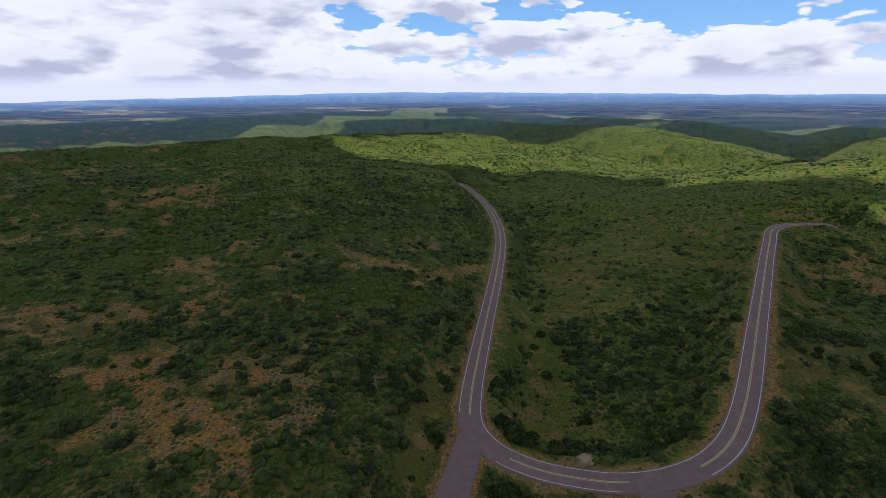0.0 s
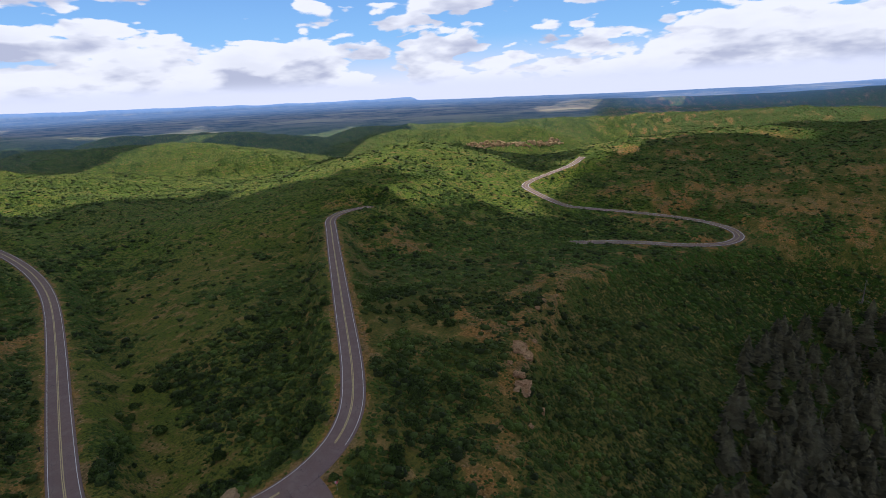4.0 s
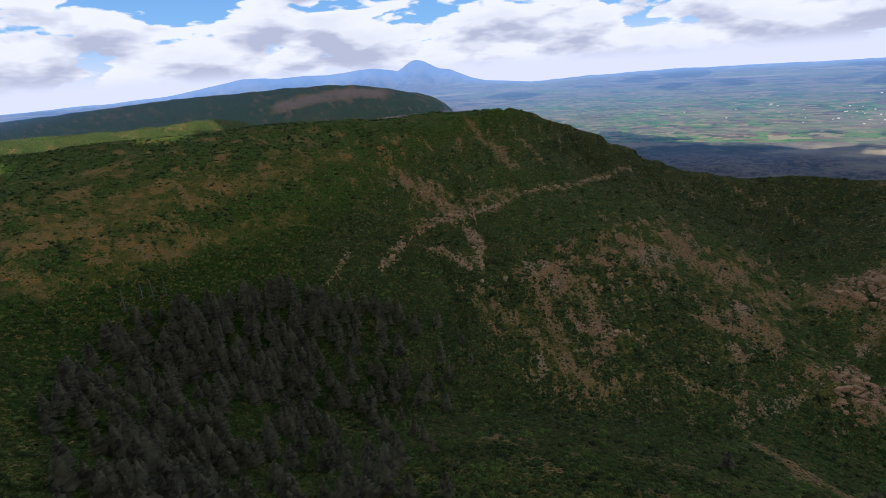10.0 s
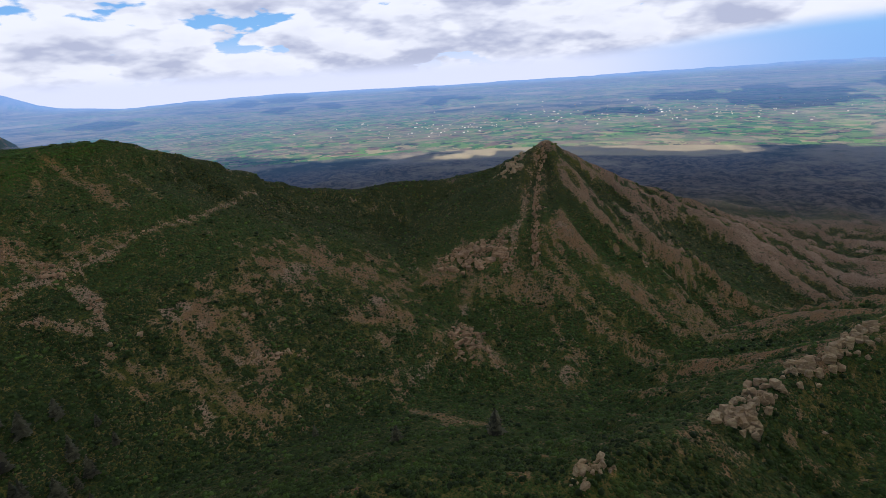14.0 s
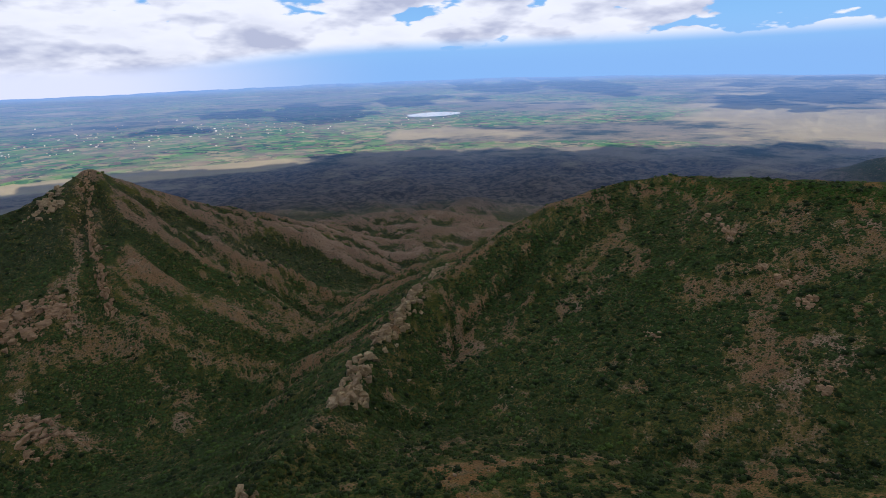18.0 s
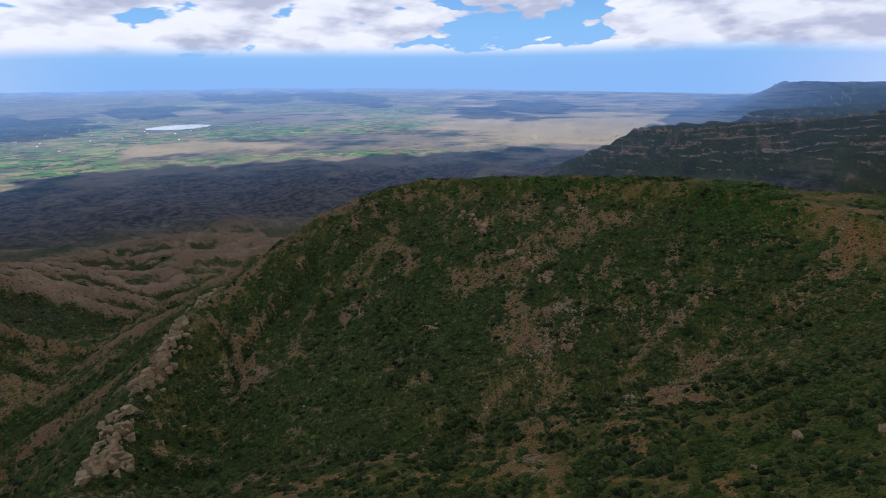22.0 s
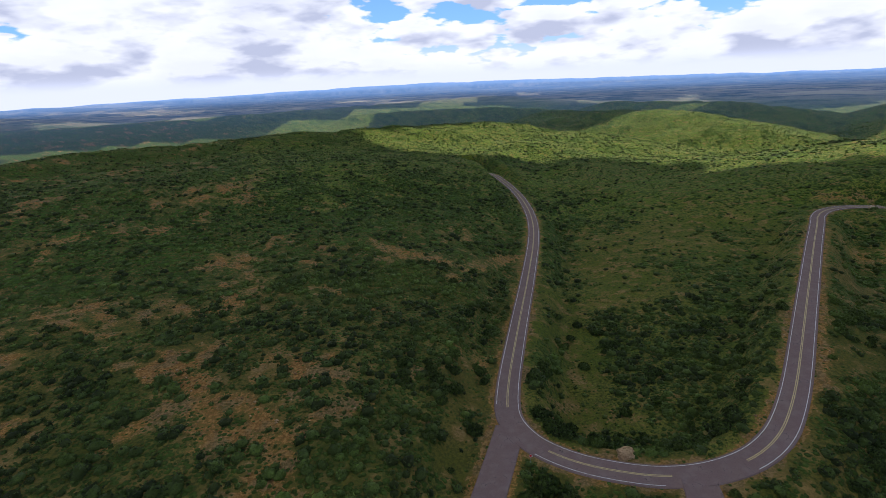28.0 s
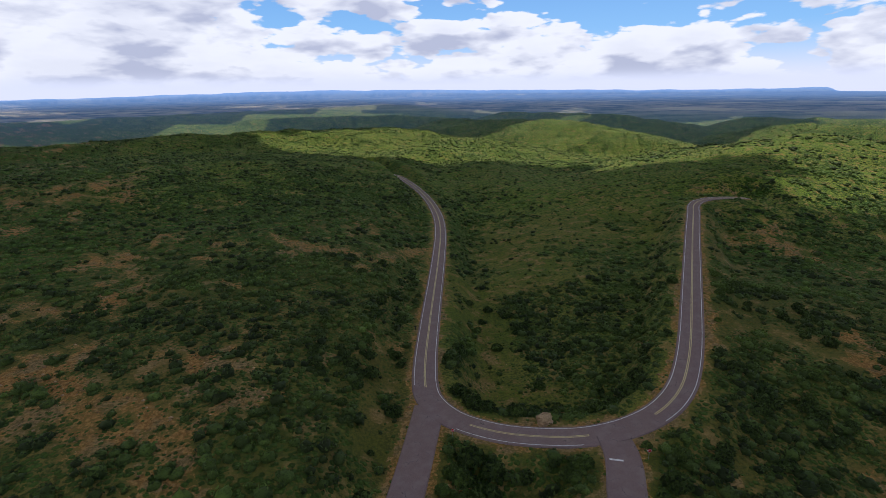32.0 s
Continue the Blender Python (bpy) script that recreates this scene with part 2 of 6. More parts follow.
HILLS = [
    # left slope, right slope, softness, smoothing, crest: the plateau's swells, near to far
    (0.10, 0.11, 60, 18, [(289, 440, -10.2), (300, 470, -10.0), (322, 500, -8.2), (334, 530, -7.4), (345, 540, -7.8), (358, 560, -9.0), (3, 600, -9.9)]),
    (0.2, 0.22, 50, 20, [(309, 900, -5.6), (329, 1050, -4.4), (347, 1100, -4.3), (4, 1200, -4.3)]),
    (0.26, 0.26, 40, 16, [(8, 880, -6.5), (14, 1100, -5.6)]),
    (0.24, 0.36, 40, 16, [(10, 1800, -3.4), (24, 1500, -3.4), (30, 1250, -5.5)]),
    (0.24, 0.25, 30, 15, [(37.5, 480, -8.7), (41, 590, -6.3), (45.2, 720, -4.7), (50, 790, -6.2), (54.2, 840, -7.6)]),
    (0.22, 0.16, 50, 15, [(62.5, 660, -7.9), (74.3, 800, -4.4), (86, 850, -3.9), (99, 760, -3.9), (109, 750, -3.4), (130, 765, -3.6)]),
    (0.3, 0.3, 50, 16, [(40, 2000, -3.2), (64, 1800, -3.2), (80, 1800, -2.6), (92, 1700, -3.0), (100, 1700, -2.6)]),
    (0.3, 0.35, 30, 14, [(16, 2300, -2.6), (26, 2100, -2.7), (33, 1950, -3.6)]),
    (0.3, 0.35, 30, 14, [(350, 2300, -2.8), (2, 2200, -2.6), (11, 2100, -3.2)]),
    (0.4, 0.4, 20, 12, [(37.5, 1750, -4.6), (43, 1600, -3.7), (50, 1500, -3.6), (58, 1450, -3.9)]),
    (0.12, 0.4, 30, 14, [(63, 3400, -1.4), (80, 3300, -1.5), (88, 3200, -1.1), (96.5, 3000, -0.5), (103.7, 2800, -0.3), (112.5, 2600, -0.05), (115.8, 2560, -0.5), (118.6, 2520, -2.1), (122.5, 2480, -3.6)]),
    (0.1, 0.1, 40, 15, [(266.4, 3200, -0.6), (280, 2900, -0.4), (302, 3000, -0.9), (318, 3300, -1.1)]),
    (0.06, 0.1, 40, 20, [(322, 2600, -2.4), (340, 2700, -2.2), (4, 3000, -1.6)]),
    (0.2, 0.3, 40, 12, [(5, 4400, -0.6), (21, 4300, -0.7), (40, 4400, -0.9), (60, 4400, -1.3)]),
]
SPURS = [
    # left slope, right slope, softness, smoothing, flare, ribs, crest: steep ridges that stand out into the valley
    (0.55, 0.62, 5, 8, 0.2, 9, [(232.5, 540, -10.0), (222.5, 530, -12.7), (217, 510, -16), (205, 440, -22.5), (197, 330, -31.4), (190, 250, -36), (180, 200, -40.6)]),
    (0.62, 0.68, 3, 5, 0.2, 13, [(130.5, 760, -3.4), (140, 780, -6.7), (145.5, 800, -9.4), (150, 810, -10.9), (162, 820, -10.4), (169.5, 830, -9.8), (174.4, 820, -7.0)]),
    (0.5, 0.5, 3, 4, 0.3, 12, [(174.4, 820, -7.0), (181, 880, -11.8), (187, 950, -14.2), (196, 1080, -14.6)]),
    (0.9, 0.55, 3, 4, 0.1, 8, [(174.4, 820, -7.0), (173.4, 770, -10.8), (172.9, 710, -15.4), (173.1, 640, -20.4)]),
    (0.45, 0.5, 8, 12, 0.2, 6, [(139, 770, -8), (137.5, 640, -18), (150, 560, -21), (156, 510, -24.6), (163, 455, -28)]),
    (0.3, 0.35, 10, 10, 0.2, 14, [(203, 1150, -14.6), (207, 1100, -13.9), (216, 1000, -16.5)]),
    (0.25, 0.3, 10, 10, 0.2, 14, [(181, 1150, -12.2), (189, 1250, -12.8), (194, 1200, -13.6)]),
]
HILLS = [(*h[:-1], smooth_line([polar(*p) for p in h[-1]])) for h in HILLS]
SPURS = [(*h[:-1], smooth_line([polar(*p) for p in h[-1]], 1)) for h in SPURS]
# the farthest skyline: bearing and the angle at which it stands, with the lone blue mountain in the south-west
SKYLINE = [(0, -0.05), (3, -0.05), (20, -0.3), (35, -0.5), (45.3, -0.4), (45.9, -0.75), (69, -1.1), (80, -0.9), (92, -0.5), (96.6, -0.2), (100, 0.35), (103.7, 0.95), (107, 0.82), (109.6, 0.95),
           (111.5, 0.85), (114, 1.05), (116.4, 1.25), (119.1, 0.85), (120.1, 1.5), (120.8, 1.8), (121.7, 1.62), (123.3, 0.8), (124.6, 0.6), (126.5, -0.25), (128, -0.65), (133, -1.1), (139.6, -0.8), (146, -0.7), (165, -0.85),
           (182, -0.7), (198, -0.5), (216, -0.5), (232, -0.75), (250, -1.25), (262, -1.8), (270, -1.2), (300, -1.0), (313, -0.75), (323, -0.6), (340, -0.3), (352, -0.05)]
GULLY = [(30, 130, 0), (45, 200, 0), (62, 300, 0), (95, 480, 0), (120, 760, 0)]


def plateau(x, y):
    r = np.sqrt(x * x + y * y)
    az = np.degrees(np.arctan2(x, y)) % 360
    base = np.interp(r, [0, 100, 250, 500, 900, 1300, 1800, 2600, 3500, 4900], [2, 2, -4, -28, -75, -105, -115, -70, -15, 60])
    left = bearing_ramp(az, 262, 358, 14) * np.interp(r, [0, 70, 150, 400], [0, 6, 12, 12])
    right = bearing_ramp(az, 38, 70, 8) * np.interp(r, [0, 70, 170, 330, 450], [0, 3, 9, 3, 0])
    z = base + left + right
    for l, rt, soft, k, P in HILLS:
        z = smax(z, tent(x, y, P, l, rt, soft), k)
    d = nearest(x, y, GULLY)[0]
    return z - 11 * np.exp(-(d / 42.0) ** 2)


RIM_GAP = np.array(RIM)[:, 2] - plateau(np.array(RIM)[:, 0], np.array(RIM)[:, 1])


def inside_rim(x, y):
    poly = [(p[0], p[1]) for p in RIM] + [(9000 * math.sin(math.radians(a)), 9000 * math.cos(math.radians(a))) for a in (119, 90, 60, 30, 0, 330, 300, 265.5)]
    c = np.zeros(x.shape, bool)
    for (ax, ay), (bx, by) in zip(poly, poly[1:] + poly[:1]):
        if ay != by:
            c ^= ((ay > y) != (by > y)) & (x < (bx - ax) * (y - ay) / (by - ay) + ax)
    return c


def rim_fall(x, y, far):
    """Upper envelope of the slopes that fall away from the rim, and the distance and place along it."""
    P = RIM
    best, dist, along, lip = np.full(x.shape, -1e9), np.full(x.shape, 1e9), np.zeros(x.shape), np.zeros(x.shape)
    run, least = 0.0, np.full(x.shape, 1e9)
    slope = 0.62 - 0.06 * far
    for (ax, ay, az), (bx, by, bz) in zip(P[:-1], P[1:]):
        dx, dy = bx - ax, by - ay
        n = math.hypot(dx, dy)
        u = np.clip(((x - ax) * dx + (y - ay) * dy) / (n * n), 0, 1)
        d = np.sqrt((x - ax - u * dx) ** 2 + (y - ay - u * dy) ** 2)
        h = az + u * (bz - az) - slope * d / (1 + d / 1300.0) - (2.5 + 9 * far) * step(2, 14, d)
        m = h > best
        best, dist, along = np.where(m, h, best), np.where(m, d, dist), np.where(m, run + u * n, along)
        lip = np.where(m, az + u * (bz - az), lip)
        least = np.minimum(least, d)
        run += n
    return best, dist, along, least, lip


def stripes(x, y):
    """Parallel bare spurs, 1 on their crests and 0 in the gullies, that run down from the pointed peak."""
    u = 0.755 * x + 0.65 * y + 12 * fbm(x / 90.0, y / 90.0, 3)
    v = -0.65 * x + 0.755 * y
    f = np.abs(fbm(u / 34.0, v / 380.0, 4, 0.55))
    return 1 - np.clip(f * 2.2, 0, 1)


def striped(x, y):
    r = np.sqrt(x * x + y * y)
    az = np.degrees(np.arctan2(x, y)) % 360
    top = 700 + 17 * (az - 175)
    return bearing_ramp(az, 177, 204, 3) * step(550, 590, r + 3.0 * (az - 187)) * step(top + 60, top - 60, r)


def land(x, y):
    """Height of the ground, how far a place lies outside the rim (negative: inside), and how rocky it is."""
    r = np.sqrt(x * x + y * y) + 1e-6
    top = plateau(x, y)
    near, num, den = np.full(x.shape, 1e9), 0.0, 1e-12
    for (px, py, pz), c in zip(RIM, RIM_GAP):
        d2 = (x - px) ** 2 + (y - py) ** 2
        wt = 1.0 / (d2 + 400.0) ** 2
        num, den = num + wt * c, den + wt
    ins = inside_rim(x, y)
    far = step(900, 1500, r)
    fall, dd, along, d, lip = rim_fall(x, y, far)
    zin = top + num / den * np.exp(-d / 70.0)
    gul = np.abs(fbm(along / 46.0, dd / 420.0, 3))
    gul = gul * step(4200, 3400, r)
    fall = fall - gul * 9 * np.minimum(dd / 70.0, 1.6) * (0.5 + far)
    el = np.interp(r, [40, 200, 520, 820, 1100, 1500, 2000, 2800, 3800, 4900], [-64, -42, -29.6, -19.5, -15.2, -11.2, -8.2, -4.9, -2.2, -0.4])
    floor = EYE_Z + r * np.tan(np.radians(el))
    floor = floor + fbm(x / 210.0, y / 210.0, 4) * np.interp(r, [0, 500, 900, 1500, 2500, 4900], [0, 3, 22, 18, 10, 4])
    zout = smax(fall, floor, 22)
    z = np.where(ins, zin, zout)
    for l, rt, soft, k, flare, ribs, P in SPURS:
        s = tent(x, y, P, l, rt, soft, flare, ribs)
        z = np.where(ins & (r < 3500), z, smax(z, s, k))
    out = np.where(ins, -d, d)
    z = z + fbm(x / 60.0, y / 60.0, 4) * np.interp(r, [0, 60, 300, 1500, 2800, 3500], [0.3, 1.0, 2.2, 6, 4, 0]) * step(40, 120, r)
    az = np.degrees(np.arctan2(x, y)) % 360
    rim_el = np.interp(az, *zip(*SKYLINE), period=360) + 0.07 * fbm(az / 2.3, r / 900.0, 4, 0.6)
    last = step(4150, 4700, r)
    z = z * (1 - last) + (EYE_Z + np.minimum(r, 4760.0) * np.tan(np.radians(rim_el))) * last
    # ledges of sandstone in the scarps
    band = np.clip(out / 40.0, 0, 1) * np.interp(r, [300, 600, 1200, 2600, 3200], [0.05, 0.2, 1, 1, 0])
    lift = 22.0 + 6 * fbm(x / 150.0, y / 150.0, 2)
    q = z / lift
    ledge = (np.floor(q) + step(0.62, 0.95, q - np.floor(q))) * lift
    z = z + (ledge - z) * 0.75 * band * (1 - bearing_ramp(np.degrees(np.arctan2(x, y)) % 360, 150, 245, 6))
    z = z + 10 * (stripes(x, y) - 0.45) * striped(x, y)
    return z, out, fbm(along / 13.0, dd / 75.0, 4, 0.6), lip - z


# ---- roads ----
ROAD_MAIN = [(15, 720, -24), (33, 650, -16), (45.7, 598.3, -11), (51.1, 568.3, -11), (58.7, 506.8, -11), (60.6, 444.9, -10), (58.3, 385.7, -9), (51.6, 332.3, -8),
             (36.9, 257.8, -6), (26.4, 207.8, -4), (19.1, 171.8, -2), (14.8, 150, -1), (12.2, 132.1, 0), (13.4, 124.4, 0), (17.4, 116.9, 0), (23.4, 111.2, 0.3),
             (29.6, 107.2, 0.6), (37.2, 104.1, 1), (44.9, 101.8, 1.5), (53.3, 101.3, 2), (61.5, 102.6, 2.5), (70, 105.4, 3.5), (78.6, 111.4, 4.5), (86.9, 120.8, 5),
             (97.4, 134.7, 6), (119.1, 166.2, 7), (149.7, 210.2, 7), (183.3, 258.5, 6.5), (205.6, 289.8, 6.5), (217, 307, 6.5), (231, 320, 6.5), (252, 327, 6), (275, 329, 4)]
ROAD_STUB_A = [(-3, 78, 0.5), (0, 86, 0), (2.5, 92.8, -0.5), (6.5, 105.2, -0.4), (9.8, 115.5, 0), (12.3, 124, 0)]
ROAD_STUB_B = [(42, 70, 2), (46.7, 81, 2), (52.2, 92.3, 2), (53.5, 100, 2)]
ROAD_FAR = [polar(*p) for p in [(63.1, 640, -7.2), (62.1, 610, -8.0), (60, 590, -8.76), (58.2, 575, -9.4), (56.8, 555, -10.1), (57.9, 535, -10.75), (61.1, 505, -12.3),
                                (64, 500, -12.6), (68.3, 498, -12.84), (73.3, 492, -13.2), (77.1, 480, -13.74), (78.75, 457, -14.56), (77.9, 433, -15.36),
                                (75.6, 415, -15.79), (72.3, 402, -15.97), (68.5, 395, -15.9), (62, 390, -16.2)]]
ROAD_RIM = [polar(*p) for p in [(301, 1330, -4.6), (304, 1290, -4.3), (306.5, 1330, -3.7), (308, 1420, -3.4)]]
rim_x, rim_y = np.array(ROAD_RIM)[:, 0], np.array(ROAD_RIM)[:, 1]
ROAD_RIM = [(a, b, c + 1.0) for a, b, c in zip(rim_x, rim_y, land(rim_x, rim_y)[0])]
ROADS = [(smooth_line(ROAD_MAIN), 3.75), (smooth_line(ROAD_STUB_A), 3.9), (smooth_line(ROAD_STUB_B), 3.9), (smooth_line(ROAD_FAR), 3.9), (smooth_line(ROAD_RIM), 5.0)]


def on_road(x, y, z):
    """Ground levelled along the roads; also the distance from the nearest road's edge."""
    edge, level = np.full(x.shape, 1e3), z.copy()
    for P, half in ROADS:
        A = np.array(P)
        box = (x > A[:, 0].min() - 40) & (x < A[:, 0].max() + 40) & (y > A[:, 1].min() - 40) & (y < A[:, 1].max() + 40)
        if not box.any():
            continue
        d, _, _, zr, _, _ = nearest(x[box], y[box], P)
        closer = d - half < edge[box]
        edge[box] = np.where(closer, d - half, edge[box])
        level[box] = np.where(closer, zr - 0.15, level[box])
    w = step(17.0, 3.2, edge)
    return z * (1 - w) + level * w, edge


def height(x, y):
    """Ground height, distance outside the rim, distance from the roads, and streaks down the fall line."""
    z, out, streak, drop = land(x, y)
    z, edge = on_road(x, y, z)
    return z, out, edge, streak, drop


# ---- what grows where ----
# stripes and patches of bare soil, broken ledges, thick brush and dry grass: half width in metres, then bearings and angles from the hover point
GRASSY = [
    (9, [(79.7, -15.0), (89.9, -15.0), (97.6, -14.2), (106.6, -13.4)]),
    (14, [(81.6, -11.1), (86.9, -10.7), (93.0, -10.4)]),
    (12, [(93.9, -8.1), (103.1, -9.4), (108.1, -7.6), (112.4, -7.5)]),
    (12, [(258.7, -10.3), (265.9, -9.4), (270.6, -10.8), (275.0, -9.8)]),
    (12, [(258.2, -9.5), (264.2, -9.4), (272.4, -9.9), (284.4, -10.7), (296.9, -11.3), (308.9, -12.0), (319.4, -11.8)]),
    (5, [(1.0, -31.9), (358.7, -36.9), (358.6, -41.2)]),
    (7, [(11.9, -23.9), (14.1, -28.5), (13.8, -34.3), (20.0, -34.7)]),
    (9, [(12.3, -19.0), (19.3, -20.9), (16.4, -23.6)]),
    (6, [(38.4, -26.4), (40.9, -22.6), (44.7, -22.5)]),
]
GRASSY += [
    (45, [(18.0, -9.5), (24.0, -10.5), (27.0, -13.0)]),
    (6, [(40.3, -24.2), (45.0, -24.9), (49.7, -26.6)]),
    (9, [(79.3, -13.5), (82.0, -14.0)]),
]
BARE = [
    (5, [(87.5, -14.5), (92.5, -14.7), (97.6, -14.2)]),
    (8, [(60.2, -19.9), (63.3, -19.5), (65.4, -18.6)]),
    (5, [(61.8, -20.1), (59.6, -23.3), (57.9, -26.1), (56.5, -28.9)]),
    (5, [(60.3, -22.3), (63.2, -24.8)]),
    (7, [(126.1, -4.7), (128.8, -7.5), (131.0, -9.6)]),
    (5, [(131.7, -7.0), (133.7, -9.1)]),
    (8, [(128.4, -25.0), (131.0, -26.6), (133.9, -28.8), (137.4, -31.6), (141.1, -33.1)]),
    (7, [(132.6, -21.4), (136.4, -20.4), (140.6, -18.7)]),
    (8, [(136.4, -20.4), (139.6, -24.7), (140.8, -28.4)]),
    (7, [(133.0, -22.1), (135.4, -27.7), (136.6, -30.7)]),
    (6, [(144.8, -15.6), (148.5, -18.6), (152.8, -21.4)]),
    (6, [(155.3, -24.1), (157.8, -26.1)]),
]
BARE += [
    (6, [(155.4, -34.1), (159.3, -35.6), (163.0, -36.9)]),
    (4, [(152.9, -12.1), (156.8, -13.7), (160.6, -15.7)]),
    (12, [(162.6, -20.7), (167.7, -22.4), (173.1, -22.8)]),
    (6, [(144.9, -28.3), (150.8, -31.4), (155.3, -32.0)]),
    (4, [(120.5, -11.1), (123.9, -13.9), (130.5, -12.0)]),
    (6, [(173.6, -17.9), (178.0, -22.4), (183.0, -26.5), (187.8, -29.0)]),
    (5, [(173.7, -20.9), (178.8, -25.3), (183.2, -28.7), (186.2, -29.8)]),
    (6, [(175.4, -17.3), (181.3, -19.9), (186.5, -22.7)]),
    (9, [(182.5, -20.9), (187.6, -23.1), (191.9, -25.0), (194.0, -26.1)]),
    (6, [(182.1, -15.8), (187.7, -19.8), (193.8, -22.0), (199.0, -22.4)]),
]
BARE += [
    (9, [(179.0, -10.2), (185.1, -14.0), (190.2, -16.3), (196.5, -17.2)]),
    (10, [(171.6, -21.6), (174.5, -24.7)]),
    (7, [(146.3, -16.1), (151.0, -20.3), (156.2, -21.3)]),
    (9, [(134.6, -20.4), (137.6, -23.4)]),
    (6, [(155.6, -24.4), (157.6, -26.3)]),
    (5, [(155.3, -33.4), (160.2, -35.9), (168.1, -37.4)]),
    (5, [(222.4, -21.4), (225.4, -20.0), (228.1, -16.3), (230.0, -18.5), (229.9, -20.3)]),
    (6, [(234.9, -22.0), (237.7, -22.1), (240.9, -20.0), (244.2, -19.4), (248.0, -16.6), (250.3, -14.7)]),
    (5, [(238.4, -15.9), (240.5, -13.6), (244.2, -14.2)]),
    (5, [(240.4, -26.6), (244.2, -27.8), (245.4, -26.4)]),
    (5, [(237.2, -38.1), (239.6, -34.7), (242.8, -31.3)]),
]
BARE += [
    (4, [(246.0, -34.4), (248.4, -31.6)]),
    (3, [(229.9, -32.6), (231.3, -31.6)]),
    (8, [(183.9, -20.7), (188.2, -23.8), (192.9, -26.4)]),
    (6, [(174.1, -21.9), (179.1, -25.4), (183.7, -28.2), (187.8, -29.6)]),
    (6, [(178.7, -19.1), (184.5, -23.8), (189.6, -26.4)]),
    (8, [(188.7, -20.4), (195.9, -23.1), (198.5, -22.8)]),
    (7, [(181.0, -15.6), (185.4, -18.7), (191.2, -20.1)]),
    (10, [(202.4, -14.3), (206.9, -14.5), (212.0, -16.0)]),
    (7, [(184.1, -13.2), (190.5, -16.4), (196.5, -17.1)]),
    (6, [(197.0, -25.1), (202.5, -22.5)]),
    (5, [(228.6, -15.8), (224.6, -18.7), (220.6, -21.5)]),
    (4, [(228.0, -15.2), (229.8, -19.0)]),
]
BARE += [
    (5, [(235.0, -20.9), (238.4, -20.9), (242.9, -20.2), (242.4, -25.1), (245.3, -28.0), (246.9, -31.9), (249.1, -34.0)]),
    (4, [(238.3, -19.1), (244.1, -17.1), (249.0, -15.6), (253.6, -14.7), (256.3, -12.8)]),
    (3, [(230.0, -32.0), (231.7, -31.8)]),
    (4, [(240.8, -39.1), (244.4, -37.7), (248.2, -40.0), (247.7, -42.7)]),
    (5, [(261.7, -28.6), (264.8, -27.3)]),
    (3, [(259.7, -30.9), (260.6, -29.3)]),
    (7, [(271.5, -13.3), (275.9, -14.0)]),
    (7, [(274.9, -13.2), (282.9, -13.8), (288.0, -12.9)]),
    (6, [(283.3, -16.3), (286.4, -19.6), (288.1, -25.3), (289.3, -29.0), (289.8, -33.7)]),
    (4, [(288.1, -25.3), (296.9, -23.6), (300.9, -24.4)]),
]
BARE += [
    (6, [(290.0, -29.0), (294.8, -34.9), (297.0, -40.8)]),
    (3.5, [(302.4, -30.5), (308.7, -27.0), (314.1, -25.8)]),
    (4, [(312.4, -20.8), (315.0, -18.3)]),
    (4, [(304.6, -34.3), (308.2, -36.1), (311.6, -37.7)]),
    (3.5, [(320.4, -19.3), (322.6, -21.1)]),
    (4, [(321.9, -29.8), (326.4, -29.2), (330.8, -29.8), (329.6, -33.2)]),
    (4, [(304.4, -41.3), (311.2, -39.4)]),
    (3.5, [(283.9, -35.7), (286.2, -33.5)]),
    (4, [(260.4, -26.6), (263.7, -27.4), (261.5, -29.6)]),
    (4, [(249.8, -14.1), (255.0, -13.7)]),
    (5, [(277.8, -38.4), (275.9, -41.3)]),
    (4, [(325.2, -29.3), (330.9, -29.4), (335.1, -31.5), (337.9, -37.0)]),
    (4, [(322.5, -18.7), (324.1, -21.2), (328.2, -19.1)]),
]
BARE += [
    (4, [(335.8, -16.0), (337.0, -19.0)]),
    (3, [(344.4, -20.6), (347.4, -22.1)]),
    (3, [(335.0, -28.5), (337.7, -26.6)]),
    (3, [(340.3, -33.7), (346.3, -33.1)]),
    (5, [(350.4, -16.3), (356.7, -18.5), (0.5, -19.8), (6.5, -18.6)]),
    (3, [(322.7, -23.9), (326.5, -25.5)]),
    (6, [(320.7, -11.9), (323.0, -11.8)]),
    (5, [(35.3, -11.3), (38.8, -11.1)]),
    (3, [(35.6, -15.9), (37.2, -22.6), (37.7, -27.6)]),
    (6, [(55.4, -22.2), (59.6, -20.1), (64.1, -18.5)]),
    (4, [(57.4, -23.8), (55.7, -28.6), (53.4, -35.6), (55.0, -40.7)]),
    (4, [(50.7, -40.1), (55.6, -39.1)]),
]
